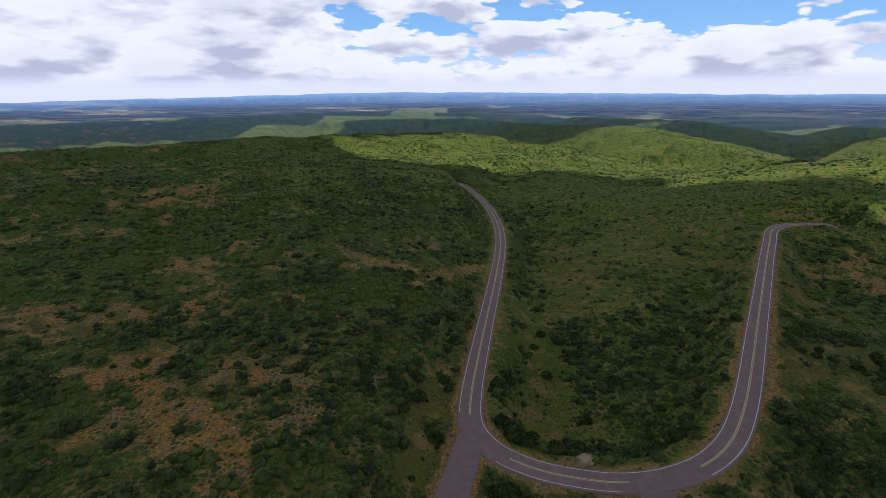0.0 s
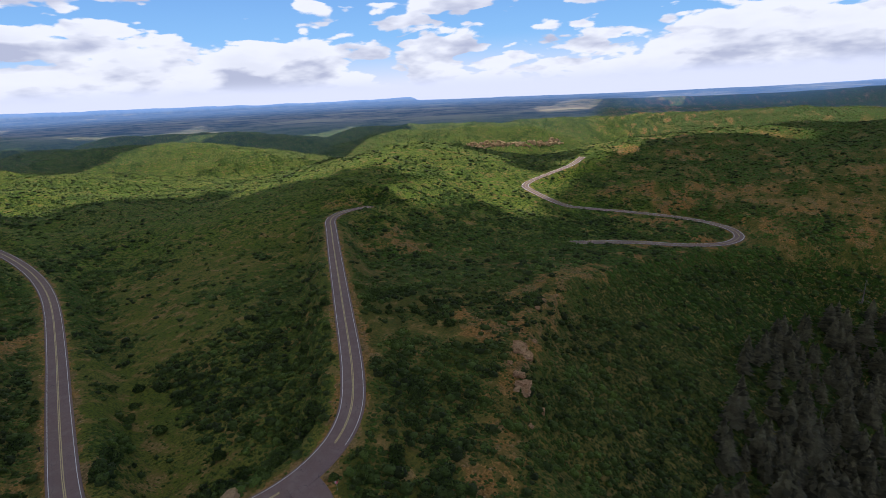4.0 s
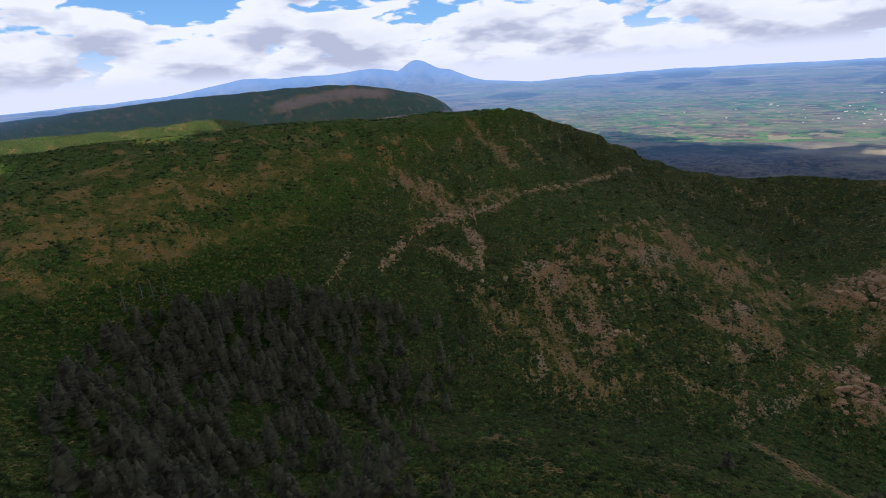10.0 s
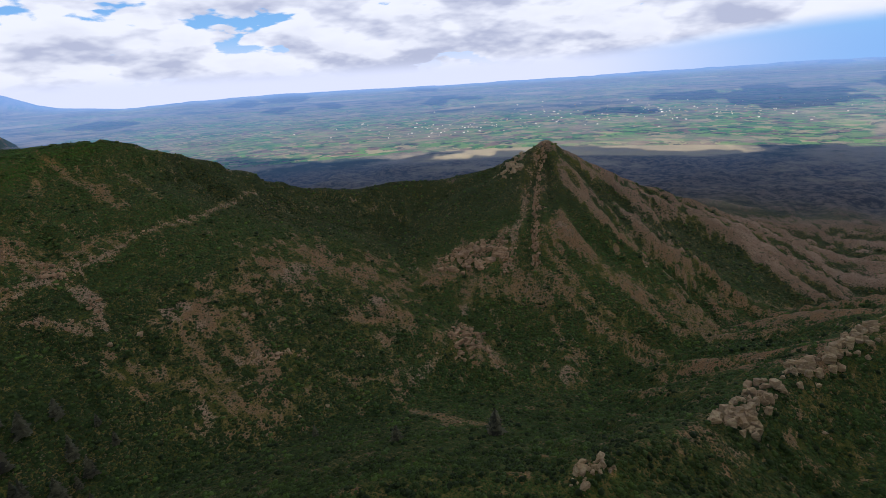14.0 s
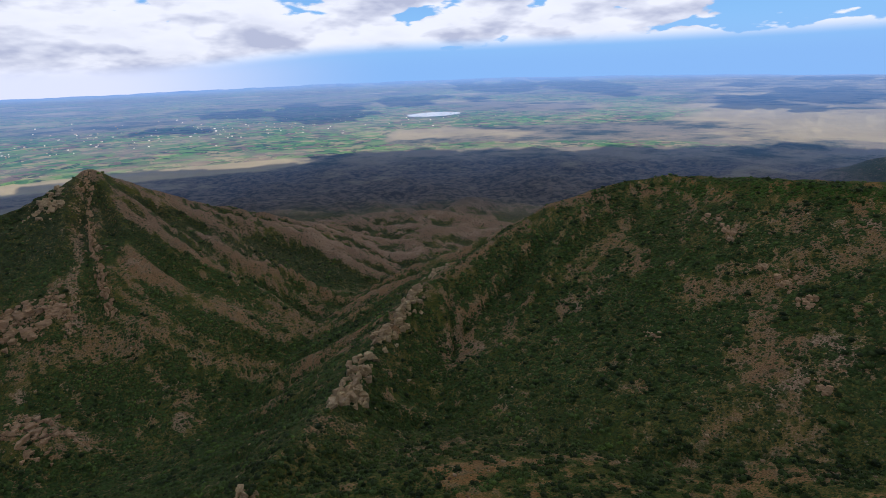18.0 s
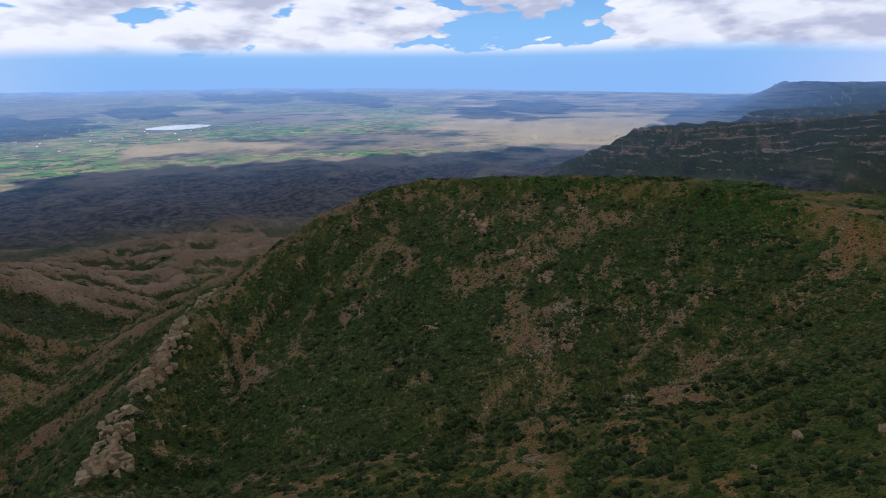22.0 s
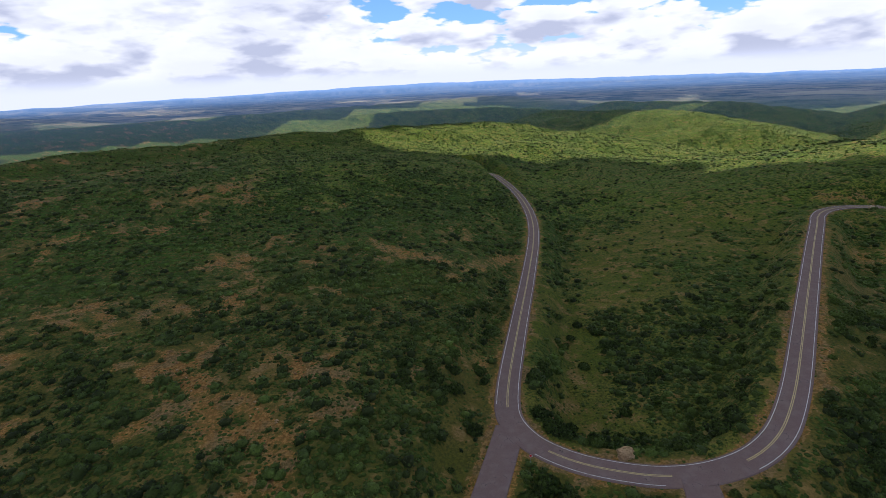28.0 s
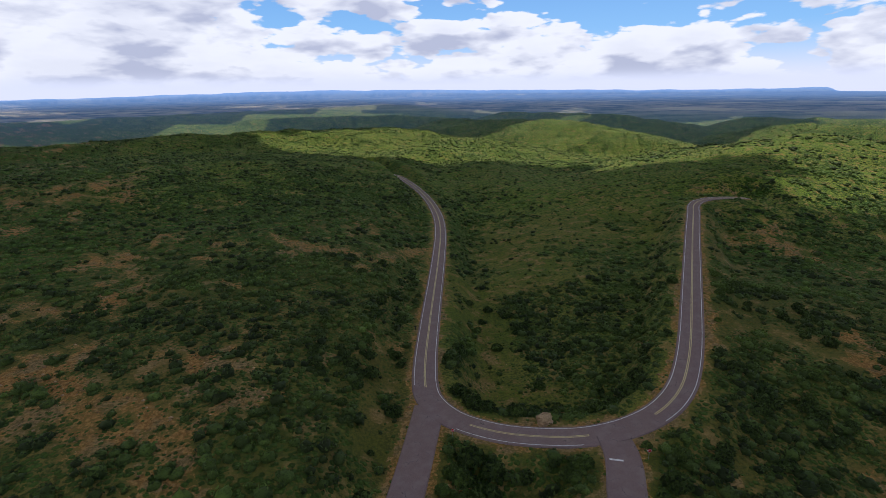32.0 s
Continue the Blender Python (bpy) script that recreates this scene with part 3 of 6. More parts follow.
LEDGE = [
    (9, [(250.6, -6.3), (252.6, -5.6), (255.0, -5.0), (259.0, -5.1), (263.4, -5.4)]),
    (8, [(251.6, -7.4), (256.0, -6.6), (261.0, -6.7)]),
    (7, [(264.2, -4.2), (268.0, -3.8), (271.0, -3.4)]),
    (6, [(272.0, -5.6), (278.0, -5.0), (284.0, -4.6), (290.0, -4.4)]),
    (6, [(115.3, -19.7), (119.0, -16.6), (122.4, -15.1), (125.7, -14.4)]),
    (6, [(121.1, -11.9), (124.0, -14.2), (126.8, -18.1), (126.4, -20.4)]),
    (5, [(121.4, -18.3), (125.5, -20.5)]),
    (3, [(108.9, -20.8), (111.6, -17.8)]),
    (3.5, [(125.7, -15.0), (131.3, -12.8), (136.3, -12.1), (142.8, -10.2)]),
    (5, [(138.3, -27.3), (142.8, -27.2), (145.5, -27.9)]),
    (8, [(161.5, -19.5), (164.5, -19.4), (168.5, -18.4), (170.4, -16.3)]),
    (5, [(173.6, -7.9), (172.5, -10.8), (171.8, -15.0), (170.6, -18.0), (169.7, -21.0)]),
    (8, [(161.6, -20.3), (164.2, -18.6), (168.1, -18.0), (170.0, -20.4)]),
    (7, [(164.0, -26.5), (166.7, -28.3), (168.1, -30.6)]),
]
THICK = [
    (25, [(112.3, -13.5), (109.0, -17.7), (102.4, -19.9)]),
    (14, [(97.8, -12.7), (101.7, -11.8), (106.8, -10.9)]),
    (40, [(152.9, -12.9), (159.3, -12.8), (166.4, -12.7)]),
    (14, [(121.3, -24.7), (124.9, -28.2), (128.6, -32.7), (135.6, -36.5), (145.6, -36.8)]),
    (12, [(128.7, -18.0), (134.6, -17.2), (139.2, -16.1)]),
    (10, [(146.6, -23.5), (150.3, -26.4), (145.8, -29.5)]),
    (22, [(148.6, -40.1), (171.0, -39.4), (183.5, -31.4), (190.3, -28.0)]),
    (7, [(177.0, -14.3), (181.1, -17.0), (187.3, -20.9), (191.0, -22.5)]),
    (5, [(177.3, -20.1), (182.8, -24.3), (188.6, -27.2)]),
    (13, [(229.3, -23.8), (233.5, -24.4), (237.8, -27.1), (236.1, -35.0), (233.7, -40.2)]),
]
THICK += [
    (18, [(207.2, -37.6), (214.6, -30.7), (222.8, -30.3), (223.8, -35.9)]),
    (8, [(180.3, -22.3), (187.7, -26.7), (189.9, -28.8)]),
    (8, [(183.0, -19.4), (188.4, -22.1), (194.3, -25.4)]),
    (11, [(233.0, -22.2), (236.4, -27.7)]),
    (22, [(258.2, -14.9), (264.2, -13.7), (269.5, -17.2)]),
    (12, [(265.6, -22.3), (272.8, -22.7), (277.6, -23.3)]),
    (13, [(217.6, -36.8), (223.5, -33.0), (226.6, -28.6)]),
    (7, [(296.3, -29.6), (299.1, -32.2)]),
    (7, [(298.4, -37.5), (304.9, -38.1)]),
    (6, [(312.1, -35.5), (317.1, -36.1)]),
    (9, [(321.6, -34.6), (328.3, -36.0)]),
    (5, [(313.8, -29.2), (317.8, -28.5)]),
    (7, [(294.3, -18.0), (302.0, -19.2), (310.5, -18.1)]),
]
THICK += [
    (6, [(303.4, -22.7), (311.5, -23.8)]),
    (9, [(309.6, -30.4), (316.6, -32.6)]),
    (9, [(318.7, -22.3), (326.5, -21.9), (331.7, -22.2)]),
    (9, [(286.7, -14.1), (293.1, -13.7), (296.9, -14.3)]),
    (20, [(262.8, -11.2), (268.6, -16.1), (277.4, -18.9), (279.4, -24.6)]),
    (12, [(266.7, -27.5), (273.9, -26.4), (278.5, -32.9)]),
    (12, [(317.4, -16.3), (324.7, -16.5), (330.3, -14.6)]),
    (8, [(17.5, -29.4), (23.4, -30.3), (28.9, -27.1), (32.9, -27.3)]),
    (8, [(22.4, -33.2), (29.7, -32.3)]),
    (6, [(17.1, -24.4), (25.7, -24.8), (30.9, -21.7)]),
    (8, [(23.9, -18.7), (32.2, -19.2)]),
    (4, [(9.3, -27.7), (9.1, -32.3)]),
    (4, [(9.6, -35.2), (13.2, -36.6)]),
]
THICK += [
    (8, [(41.3, -31.5), (46.6, -27.6)]),
    (10, [(39.1, -17.9), (44.9, -18.5)]),
    (7, [(9.9, -15.4), (11.7, -19.0)]),
    (8, [(352.5, -33.8), (0.2, -37.0), (354.9, -40.5)]),
    (9, [(350.8, -28.4), (356.4, -25.2), (3.2, -26.6)]),
    (9, [(339.3, -23.4), (347.1, -25.7)]),
    (7, [(320.9, -22.3), (318.0, -29.0)]),
    (12, [(45.1, -14.4), (53.9, -16.2), (62.8, -15.8)]),
    (9, [(41.2, -16.8), (45.1, -19.4)]),
    (9, [(44.9, -31.5), (47.7, -37.0)]),
    (6, [(63.7, -13.4), (70.5, -14.5), (75.2, -14.5)]),
]


def traced(strokes):
    """The strokes laid on the ground as lines of places."""
    return [(width, [tuple(sight(az, el)) for az, el in line]) for width, line in strokes]


def along_strokes(x, y, strokes, ragged):
    """How likely a place shares in the strokes: 1 along them, fading to 0 beside them, broken up by the noise."""
    best = np.zeros(x.shape)
    for width, line in strokes:
        A, reach = np.array(line), width * 2.4 + 3
        box = (x > A[:, 0].min() - reach) & (x < A[:, 0].max() + reach) & (y > A[:, 1].min() - reach) & (y < A[:, 1].max() + reach)
        if box.any():
            d = nearest(x[box], y[box], line)[0]
            best[box] = np.maximum(best[box], step(1.9, 0.1, d / width))
    return np.where(best > 0, step(0.15, 1.0, best * 0.85 + ragged), 0.0)


def growth(x, y, out, edge, streak, hollow):
    """Shares of brush, bare soil and rock at a place."""
    r = np.sqrt(x * x + y * y)
    az = np.degrees(np.arctan2(x, y)) % 360
    patch = fbm(x / 24.0, y / 24.0, 5, 0.65)
    fine = fbm(x / 6.0 + 40, y / 6.0, 3, 0.6)
    broad = fbm(x / 140.0 + 9, y / 140.0, 3)
    scarp = step(-6, 12, out)
    bias = 0.34 + 0.2 * broad
    bias = bias - 0.42 * bearing_ramp(az, 268, 330, 14) * step(420, 200, r) * (1 - scarp)       # stony plateau
    bias = bias - 0.5 * bearing_ramp(az, 273, 296, 8) * step(250, 330, r) * step(480, 400, r)  # dry crest
    bias = bias - 0.2 * bearing_ramp(az, 8, 22, 5) * step(330, 180, r) * step(110, 130, r)    # grassy gully
    bias = bias - 0.24 * bearing_ramp(az, 80, 108, 4) * step(450, 500, r) * step(760, 640, r) * (1 - scarp)  # meadow above the bowl
    bias = bias - 0.3 * bearing_ramp(az, 14, 40, 8) * step(240, 300, r) * step(700, 520, r)    # open sunny slopes
    bias = bias + 0.55 * scarp * bearing_ramp(az, 60, 118, 10) * step(620, 480, r)              # damp shaded bowl
    bias = bias + 0.3 * bearing_ramp(az, 20, 33, 3) * step(250, 200, r) * step(112, 130, r)      # thicket in the bend
    bias = bias - 0.1 * scarp * bearing_ramp(az, 114, 152, 6) * step(380, 480, r)              # stony face of the peak
    bias = bias - 0.17 * scarp * bearing_ramp(az, 205, 276, 8)
    bias = bias + 0.16 * bearing_ramp(az, -40, 2, 8) * step(420, 300, r)
    bias = bias - 0.12 * scarp * bearing_ramp(az, 155, 185, 5) * step(380, 430, r) * step(720, 640, r)
    bare_spurs = striped(x, y)
    bias = bias + bare_spurs * (0.55 - 1.35 * stripes(x, y))
    bias = bias + 0.3 * scarp * bearing_ramp(az, 250, 305, 4) * step(900, 1000, r)              # wooded far canyon wall
    bias = bias + 0.45 * bearing_ramp(az, 138, 170, 4) * step(600, 700, r) * step(1000, 900, r)  # dark wooded saddle
    bias = bias - 0.36 * bearing_ramp(az, 196, 212, 6) * step(700, 800, r) * step(1500, 1100, r)
    bias = bias - 0.34 * bearing_ramp(az, -18, 70, 6) * step(400, 560, r) * (1 - scarp)
    bluff = bearing_ramp(az, 107, 117, 2) * step(2390, 2440, r) * step(2560, 2520, r)         # red cliff of the far mesa
    bias = bias - 0.9 * bluff
    mixed = patch * 0.7 + fine * 0.5
    mixed = mixed * (1 - 0.75 * scarp) + (streak * 0.55 + 0.55 * fine) * 0.75 * scarp + bias + 0.5 * step(20, 70, out) * hollow * bearing_ramp(az, 178, 216, 4) * step(500, 580, r) + 0.25 * step(30, 90, out) * hollow
    brush = step(-0.55, 0.5, mixed)
    bare = step(-0.2, 0.75, -mixed + 0.1 + 0.6 * fbm(x / 16.0, y / 16.0 + 7, 3) + 0.12 * scarp)
    meadow = bearing_ramp(az, 6, 36, 6) * step(800, 500, r) * step(105, 125, r)
    bare = bare * (1 - 0.7 * meadow)
    bare = bare * (1 - 0.35 * bearing_ramp(az, 78, 108, 4) * step(480, 530, r) * (1 - scarp))
    bare = bare * (1 - 0.75 * bearing_ramp(az, -18, 62, 6) * step(330, 480, r))
    bare = np.maximum(bare, 0.8 * bare_spurs * step(0.45, 0.75, stripes(x, y)))
    rock = scarp * step(0.0, 0.95, fbm(x / 28.0 + 3, y / 28.0, 4, 0.6) * 0.6 - 0.5 * streak - 0.45 * bias)
    bare, rock = np.maximum(bare, 0.9 * bluff), np.maximum(rock, 0.6 * bluff)
    grit = fbm(x / 3.1 + 11, y / 3.1, 2)
    ragged = 0.5 * fine + 0.35 * grit + 0.5 * (patch * (1 - scarp) + streak * scarp)
    soil, ledge = along_strokes(x, y, BARE, ragged), along_strokes(x, y, LEDGE, ragged)
    thick, grassy = along_strokes(x, y, THICK, -ragged), along_strokes(x, y, GRASSY, 0.7 * fine)
    brush, bare = np.maximum(brush, 0.97 * thick), bare * (1 - 0.92 * thick)
    rock = rock * (1 - thick)
    brush, bare = brush * (1 - 0.8 * grassy), bare * (1 - 0.4 * grassy) + 0.22 * grassy
    worn = np.maximum(soil, ledge)
    brush, bare = brush * (1 - 0.62 * worn), np.maximum(bare, 0.68 * worn)
    rock = np.maximum(rock, np.maximum(0.7 * ledge, 0.3 * soil * scarp))
    verge = step(2.6, 0.8, edge + 1.6 * fine)
    brush = brush * step(1.5, 4.5, edge + 1.5 * fine)
    bare = np.maximum(bare, verge * 0.7)
    return brush, bare, rock * (edge > 6)


# ---- materials ----
def material(name):
    m = bpy.data.materials.new(name)
    m.use_nodes = True
    return m, Nodes(m.node_tree)


def finish(n, colour, rough=0.9, bump=None, strength=0.5, distance=0.3, spec=0.2, through=None):
    """Principled surface with an optional bump; through: share of light let through, for leaves."""
    ins = {"Base Color": colour if isinstance(colour, bpy.types.NodeSocket) else (*colour, 1), "Roughness": rough, "Specular IOR Level": spec}
    if bump is not None:
        ins["Normal"] = n.add("ShaderNodeBump", {"Strength": strength, "Distance": distance, "Height": bump}).outputs[0]
    b = n.add("ShaderNodeBsdfPrincipled", ins)
    shader = b.outputs[0]
    if through:
        t = n.add("ShaderNodeBsdfTranslucent", {"Color": ins["Base Color"]})
        shader = n.add("ShaderNodeMixShader", {0: through, 1: shader, 2: t.outputs[0]}).outputs[0]
    n.add("ShaderNodeOutputMaterial", {"Surface": shader})
    return shader


def place(n):
    return n.add("ShaderNodeNewGeometry").outputs["Position"]


def shrub_cells(n, p, scale, brush, spread, share):
    """Round shrub crowns, one to a cell where brush grows: cover, crown height and a random tint."""
    v = n.add("ShaderNodeTexVoronoi", {"Vector": n.vec("ADD", p, n.vec("SCALE", n.add("ShaderNodeTexNoise", {"Vector": p, "Scale": scale * 2.4, "Detail": 3.0}).outputs["Color"], s=0.5 / scale)), "Scale": scale})
    rnd = n.add("ShaderNodeSeparateColor", {0: v.outputs["Color"]})
    radius = n.math("ADD", 0.3, n.math("MULTIPLY", brush, spread))
    radius = n.math("MULTIPLY", radius, n.ramp(rnd.outputs[1], 0.0, 1.0, 0.7, 1.15))
    there = n.ramp(n.math("SUBTRACT", n.math("MULTIPLY", brush, 1.3), rnd.outputs[0]), 0.0, 0.06)
    there = n.math("MULTIPLY", there, share)
    inside = n.math("SUBTRACT", radius, v.outputs["Distance"])
    return n.math("MULTIPLY", there, n.ramp(inside, 0.0, 0.07)), n.math("MULTIPLY", there, n.ramp(inside, 0.0, 0.5)), rnd.outputs[2]


def land_colour(n):
    """Colour and relief of the soil, grass and rock between the plants."""
    p = place(n)
    a = n.add("ShaderNodeSeparateColor", {0: n.add("ShaderNodeAttribute", attribute_name="cover").outputs["Color"]})
    fine, mid, wide = n.noise(p, 1.1, 8, 0.75), n.noise(p, 0.13, 7, 0.65), n.noise(p, 0.02, 4, 0.55)
    wob = n.math("MULTIPLY", n.math("SUBTRACT", mid, 0.5), 1.3)
    wob2 = n.math("MULTIPLY", n.math("SUBTRACT", fine, 0.5), 2.2)
    wobs = n.math("ADD", wob, wob2)
    grass = n.mix(n.ramp(wide, 0.35, 0.65), (0.084, 0.082, 0.013), (0.15, 0.108, 0.027))
    lush = n.add("ShaderNodeAttribute", attribute_name="lush").outputs["Fac"]
    grass = n.mix(lush, grass, n.mix(n.ramp(wide, 0.35, 0.65), (0.1, 0.158, 0.012), (0.15, 0.18, 0.022)))
    grass = n.mix(n.ramp(fine, 0.4, 0.62), grass, (0.045, 0.052, 0.012))
    grass = n.mix(n.ramp(mid, 0.5, 0.64), grass, n.mix(n.ramp(fine, 0.4, 0.6), (0.125, 0.088, 0.026), (0.215, 0.135, 0.045)))
    soil = n.mix(n.ramp(fine, 0.4, 0.62), (0.135, 0.064, 0.016), (0.3, 0.16, 0.05))
    soil = n.mix(n.ramp(mid, 0.45, 0.6), soil, n.mix(n.ramp(fine, 0.42, 0.58), (0.095, 0.068, 0.026), (0.22, 0.14, 0.06)))
    rock = n.mix(n.ramp(fine, 0.38, 0.62), (0.14, 0.08, 0.046), (0.34, 0.22, 0.135))
    dry = n.add("ShaderNodeAttribute", attribute_name="dry").outputs["Fac"]
    soil = n.mix(n.math("MULTIPLY", dry, 0.8), soil, n.mix(n.ramp(fine, 0.36, 0.64), (0.125, 0.074, 0.044), (0.27, 0.172, 0.108)))
    c = n.mix(n.ramp(n.math("ADD", a.outputs[1], wobs), 0.36, 0.66), grass, soil)
    c = n.mix(n.ramp(n.math("ADD", a.outputs[2], n.math("MULTIPLY", wobs, 0.8)), 0.4, 0.7), c, rock)
    brush = n.math("ADD", n.math("ADD", a.outputs[0], n.math("MULTIPLY", wob, 0.35)), -0.08, clamp=True)
    brush = n.math("MAXIMUM", brush, n.math("MULTIPLY", lush, n.ramp(wide, 0.3, 0.7, 0.34, 0.56)))
    relief = n.math("ADD", n.math("MULTIPLY", fine, 0.35), mid)
    # beds of stone that crop out along the level in the scarps, the cap rock first
    cliff = n.add("ShaderNodeAttribute", attribute_name="cliff").outputs["Fac"]
    drop = n.add("ShaderNodeAttribute", attribute_name="drop").outputs["Fac"]
    drop = n.math("ADD", drop, n.math("MULTIPLY", n.math("SUBTRACT", wide, 0.5), 14.0))
    bed = 0.0
    for low, thick, gaps in ((3.0, 7.0, 0.38), (18.0, 3.0, 0.5), (33.0, 4.0, 0.47), (52.0, 3.0, 0.5), (66.0, 6.0, 0.46), (84.0, 3.0, 0.5), (102.0, 4.0, 0.5)):
        here = n.ramp(n.math("ABSOLUTE", n.math("SUBTRACT", drop, low + thick / 2)), thick * 0.6, thick * 0.4)
        broken = n.ramp(n.noise(n.vec("ADD", p, (low * 40.0, 0.0, 0.0)), 0.016, 5, 0.65), gaps, gaps + 0.06)
        bed = n.math("MAXIMUM", bed, n.math("MULTIPLY", here, broken))
    bed = n.math("MULTIPLY", n.math("MULTIPLY", bed, cliff), n.ramp(n.math("ADD", mid, n.math("MULTIPLY", wob2, 0.5)), 0.38, 0.52))
    c = n.mix(bed, c, n.mix(n.ramp(fine, 0.35, 0.6), (0.16, 0.1, 0.065), (0.4, 0.28, 0.195)))
    brush = n.math("MULTIPLY", brush, n.math("SUBTRACT", 1.0, n.math("MULTIPLY", bed, 0.75)))
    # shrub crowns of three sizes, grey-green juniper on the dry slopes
    # darker leaf colours paint in the dimmer skylight of the steep bowl
    bowl_shade = n.add("ShaderNodeAttribute", attribute_name="bowl_shade").outputs["Fac"]
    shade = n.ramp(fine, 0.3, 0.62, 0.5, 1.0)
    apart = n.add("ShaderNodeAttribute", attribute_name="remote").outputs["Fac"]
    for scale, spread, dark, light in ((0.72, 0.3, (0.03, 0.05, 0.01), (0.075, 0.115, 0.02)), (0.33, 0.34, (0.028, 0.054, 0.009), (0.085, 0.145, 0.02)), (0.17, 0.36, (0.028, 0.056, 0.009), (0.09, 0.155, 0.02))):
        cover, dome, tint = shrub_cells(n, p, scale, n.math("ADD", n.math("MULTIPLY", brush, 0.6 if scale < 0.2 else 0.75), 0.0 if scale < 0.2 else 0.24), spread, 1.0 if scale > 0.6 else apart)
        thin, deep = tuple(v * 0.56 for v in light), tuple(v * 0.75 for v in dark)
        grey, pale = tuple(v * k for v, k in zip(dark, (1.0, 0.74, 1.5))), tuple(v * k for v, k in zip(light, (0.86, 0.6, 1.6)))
        low = n.mix(dry, n.mix(bowl_shade, dark, deep), grey)
        high = n.mix(dry, n.mix(n.math("MAXIMUM", bowl_shade, n.math("MULTIPLY", lush, 0.9)), light, thin), pale)
        # crown middles lightened over their rims: a dome's shading put into the colour
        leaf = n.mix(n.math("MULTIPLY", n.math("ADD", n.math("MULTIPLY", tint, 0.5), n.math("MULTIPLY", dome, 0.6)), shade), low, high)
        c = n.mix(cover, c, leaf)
        relief = n.math("ADD", relief, n.math("MULTIPLY", dome, min(2.4, 0.55 / scale)))
    # pale stones and bare specks on the steep slopes
    chip = n.add("ShaderNodeTexVoronoi", {"Vector": p, "Scale": 0.42})
    chip = n.math("MULTIPLY", n.ramp(n.math("ADD", chip.outputs["Distance"], n.math("MULTIPLY", wob2, 0.25)), 0.26, 0.18), n.ramp(n.math("ADD", mid, n.math("MULTIPLY", wide, 0.6)), 0.74, 0.9))
    c = n.mix(n.math("MULTIPLY", chip, dry), c, n.mix(fine, (0.16, 0.1, 0.055), (0.36, 0.24, 0.15)))
    return c, relief, p


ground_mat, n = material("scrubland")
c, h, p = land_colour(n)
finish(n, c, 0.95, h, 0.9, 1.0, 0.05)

far_mat, n = material("far_land_haze_glow")
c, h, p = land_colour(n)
plan = n.add("ShaderNodeAttribute", attribute_name="plan").outputs["Vector"]
warp = n.vec("ADD", plan, n.vec("SCALE", n.add("ShaderNodeTexNoise", {"Vector": plan, "Scale": 0.9}).outputs["Color"], s=0.35))
field = n.add("ShaderNodeTexVoronoi", {"Vector": warp, "Scale": 9.0, "Randomness": 1.0}, distance="MANHATTAN")
pick = n.add("ShaderNodeSeparateColor", {0: field.outputs["Color"]})
woods = n.noise(plan, 1.3, 8, 0.7)
sage = n.mix(n.ramp(woods, 0.4, 0.56), (0.034, 0.046, 0.034), (0.21, 0.17, 0.115))
steppe = n.add("ShaderNodeAttribute", attribute_name="steppe").outputs["Fac"]
wooded = n.add("ShaderNodeAttribute", attribute_name="wooded").outputs["Fac"]
sage = n.mix(n.math("MULTIPLY", wooded, n.ramp(woods, 0.66, 0.5)), sage, n.mix(n.ramp(n.noise(p, 0.05, 6, 0.7), 0.4, 0.6), (0.042, 0.043, 0.046), (0.13, 0.104, 0.082)))
open_land = n.math("ADD", n.noise(plan, 0.4, 6, 0.62), n.math("SUBTRACT", n.math("MULTIPLY", steppe, 0.15), n.math("MULTIPLY", wooded, 0.14)))
sage = n.mix(n.ramp(open_land, 0.54, 0.62), sage, n.mix(woods, (0.22, 0.165, 0.1), (0.44, 0.36, 0.2)))
crop = n.mix(n.ramp(pick.outputs[0], 0.5, 0.54), (0.05, 0.14, 0.03), (0.3, 0.25, 0.12))
crop = n.mix(n.ramp(pick.outputs[1], 0.55, 0.6), crop, (0.12, 0.22, 0.045))
crop = n.mix(n.ramp(pick.outputs[2], 0.8, 0.84), crop, (0.16, 0.1, 0.07))
crop = n.mix(n.ramp(n.noise(plan, 7.0, 6, 0.7), 0.53, 0.6), crop, (0.025, 0.04, 0.018))
z2 = n.add("ShaderNodeSeparateColor", {0: n.add("ShaderNodeAttribute", attribute_name="zone").outputs["Color"]})
green = n.ramp(n.math("ADD", z2.outputs[0], n.math("MULTIPLY", n.math("SUBTRACT", n.noise(plan, 0.35, 3, 0.5), 0.5), 1.2)), 0.4, 0.6)
crop = n.mix(n.ramp(woods, 0.4, 0.62, 0.0, 0.6), crop, sage)
low_land = n.mix(green, sage, crop)
c = n.mix(z2.outputs[1], c, low_land)
# distance haze painted over the far land as a blue emission
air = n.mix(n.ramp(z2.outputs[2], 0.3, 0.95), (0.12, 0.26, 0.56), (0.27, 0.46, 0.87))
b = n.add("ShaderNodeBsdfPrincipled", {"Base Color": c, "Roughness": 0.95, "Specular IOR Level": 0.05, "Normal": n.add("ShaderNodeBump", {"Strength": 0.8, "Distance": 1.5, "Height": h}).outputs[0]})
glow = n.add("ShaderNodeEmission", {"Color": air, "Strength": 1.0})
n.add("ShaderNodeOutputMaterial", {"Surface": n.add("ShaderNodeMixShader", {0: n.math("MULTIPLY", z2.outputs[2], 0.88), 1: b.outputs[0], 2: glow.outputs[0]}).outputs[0]})

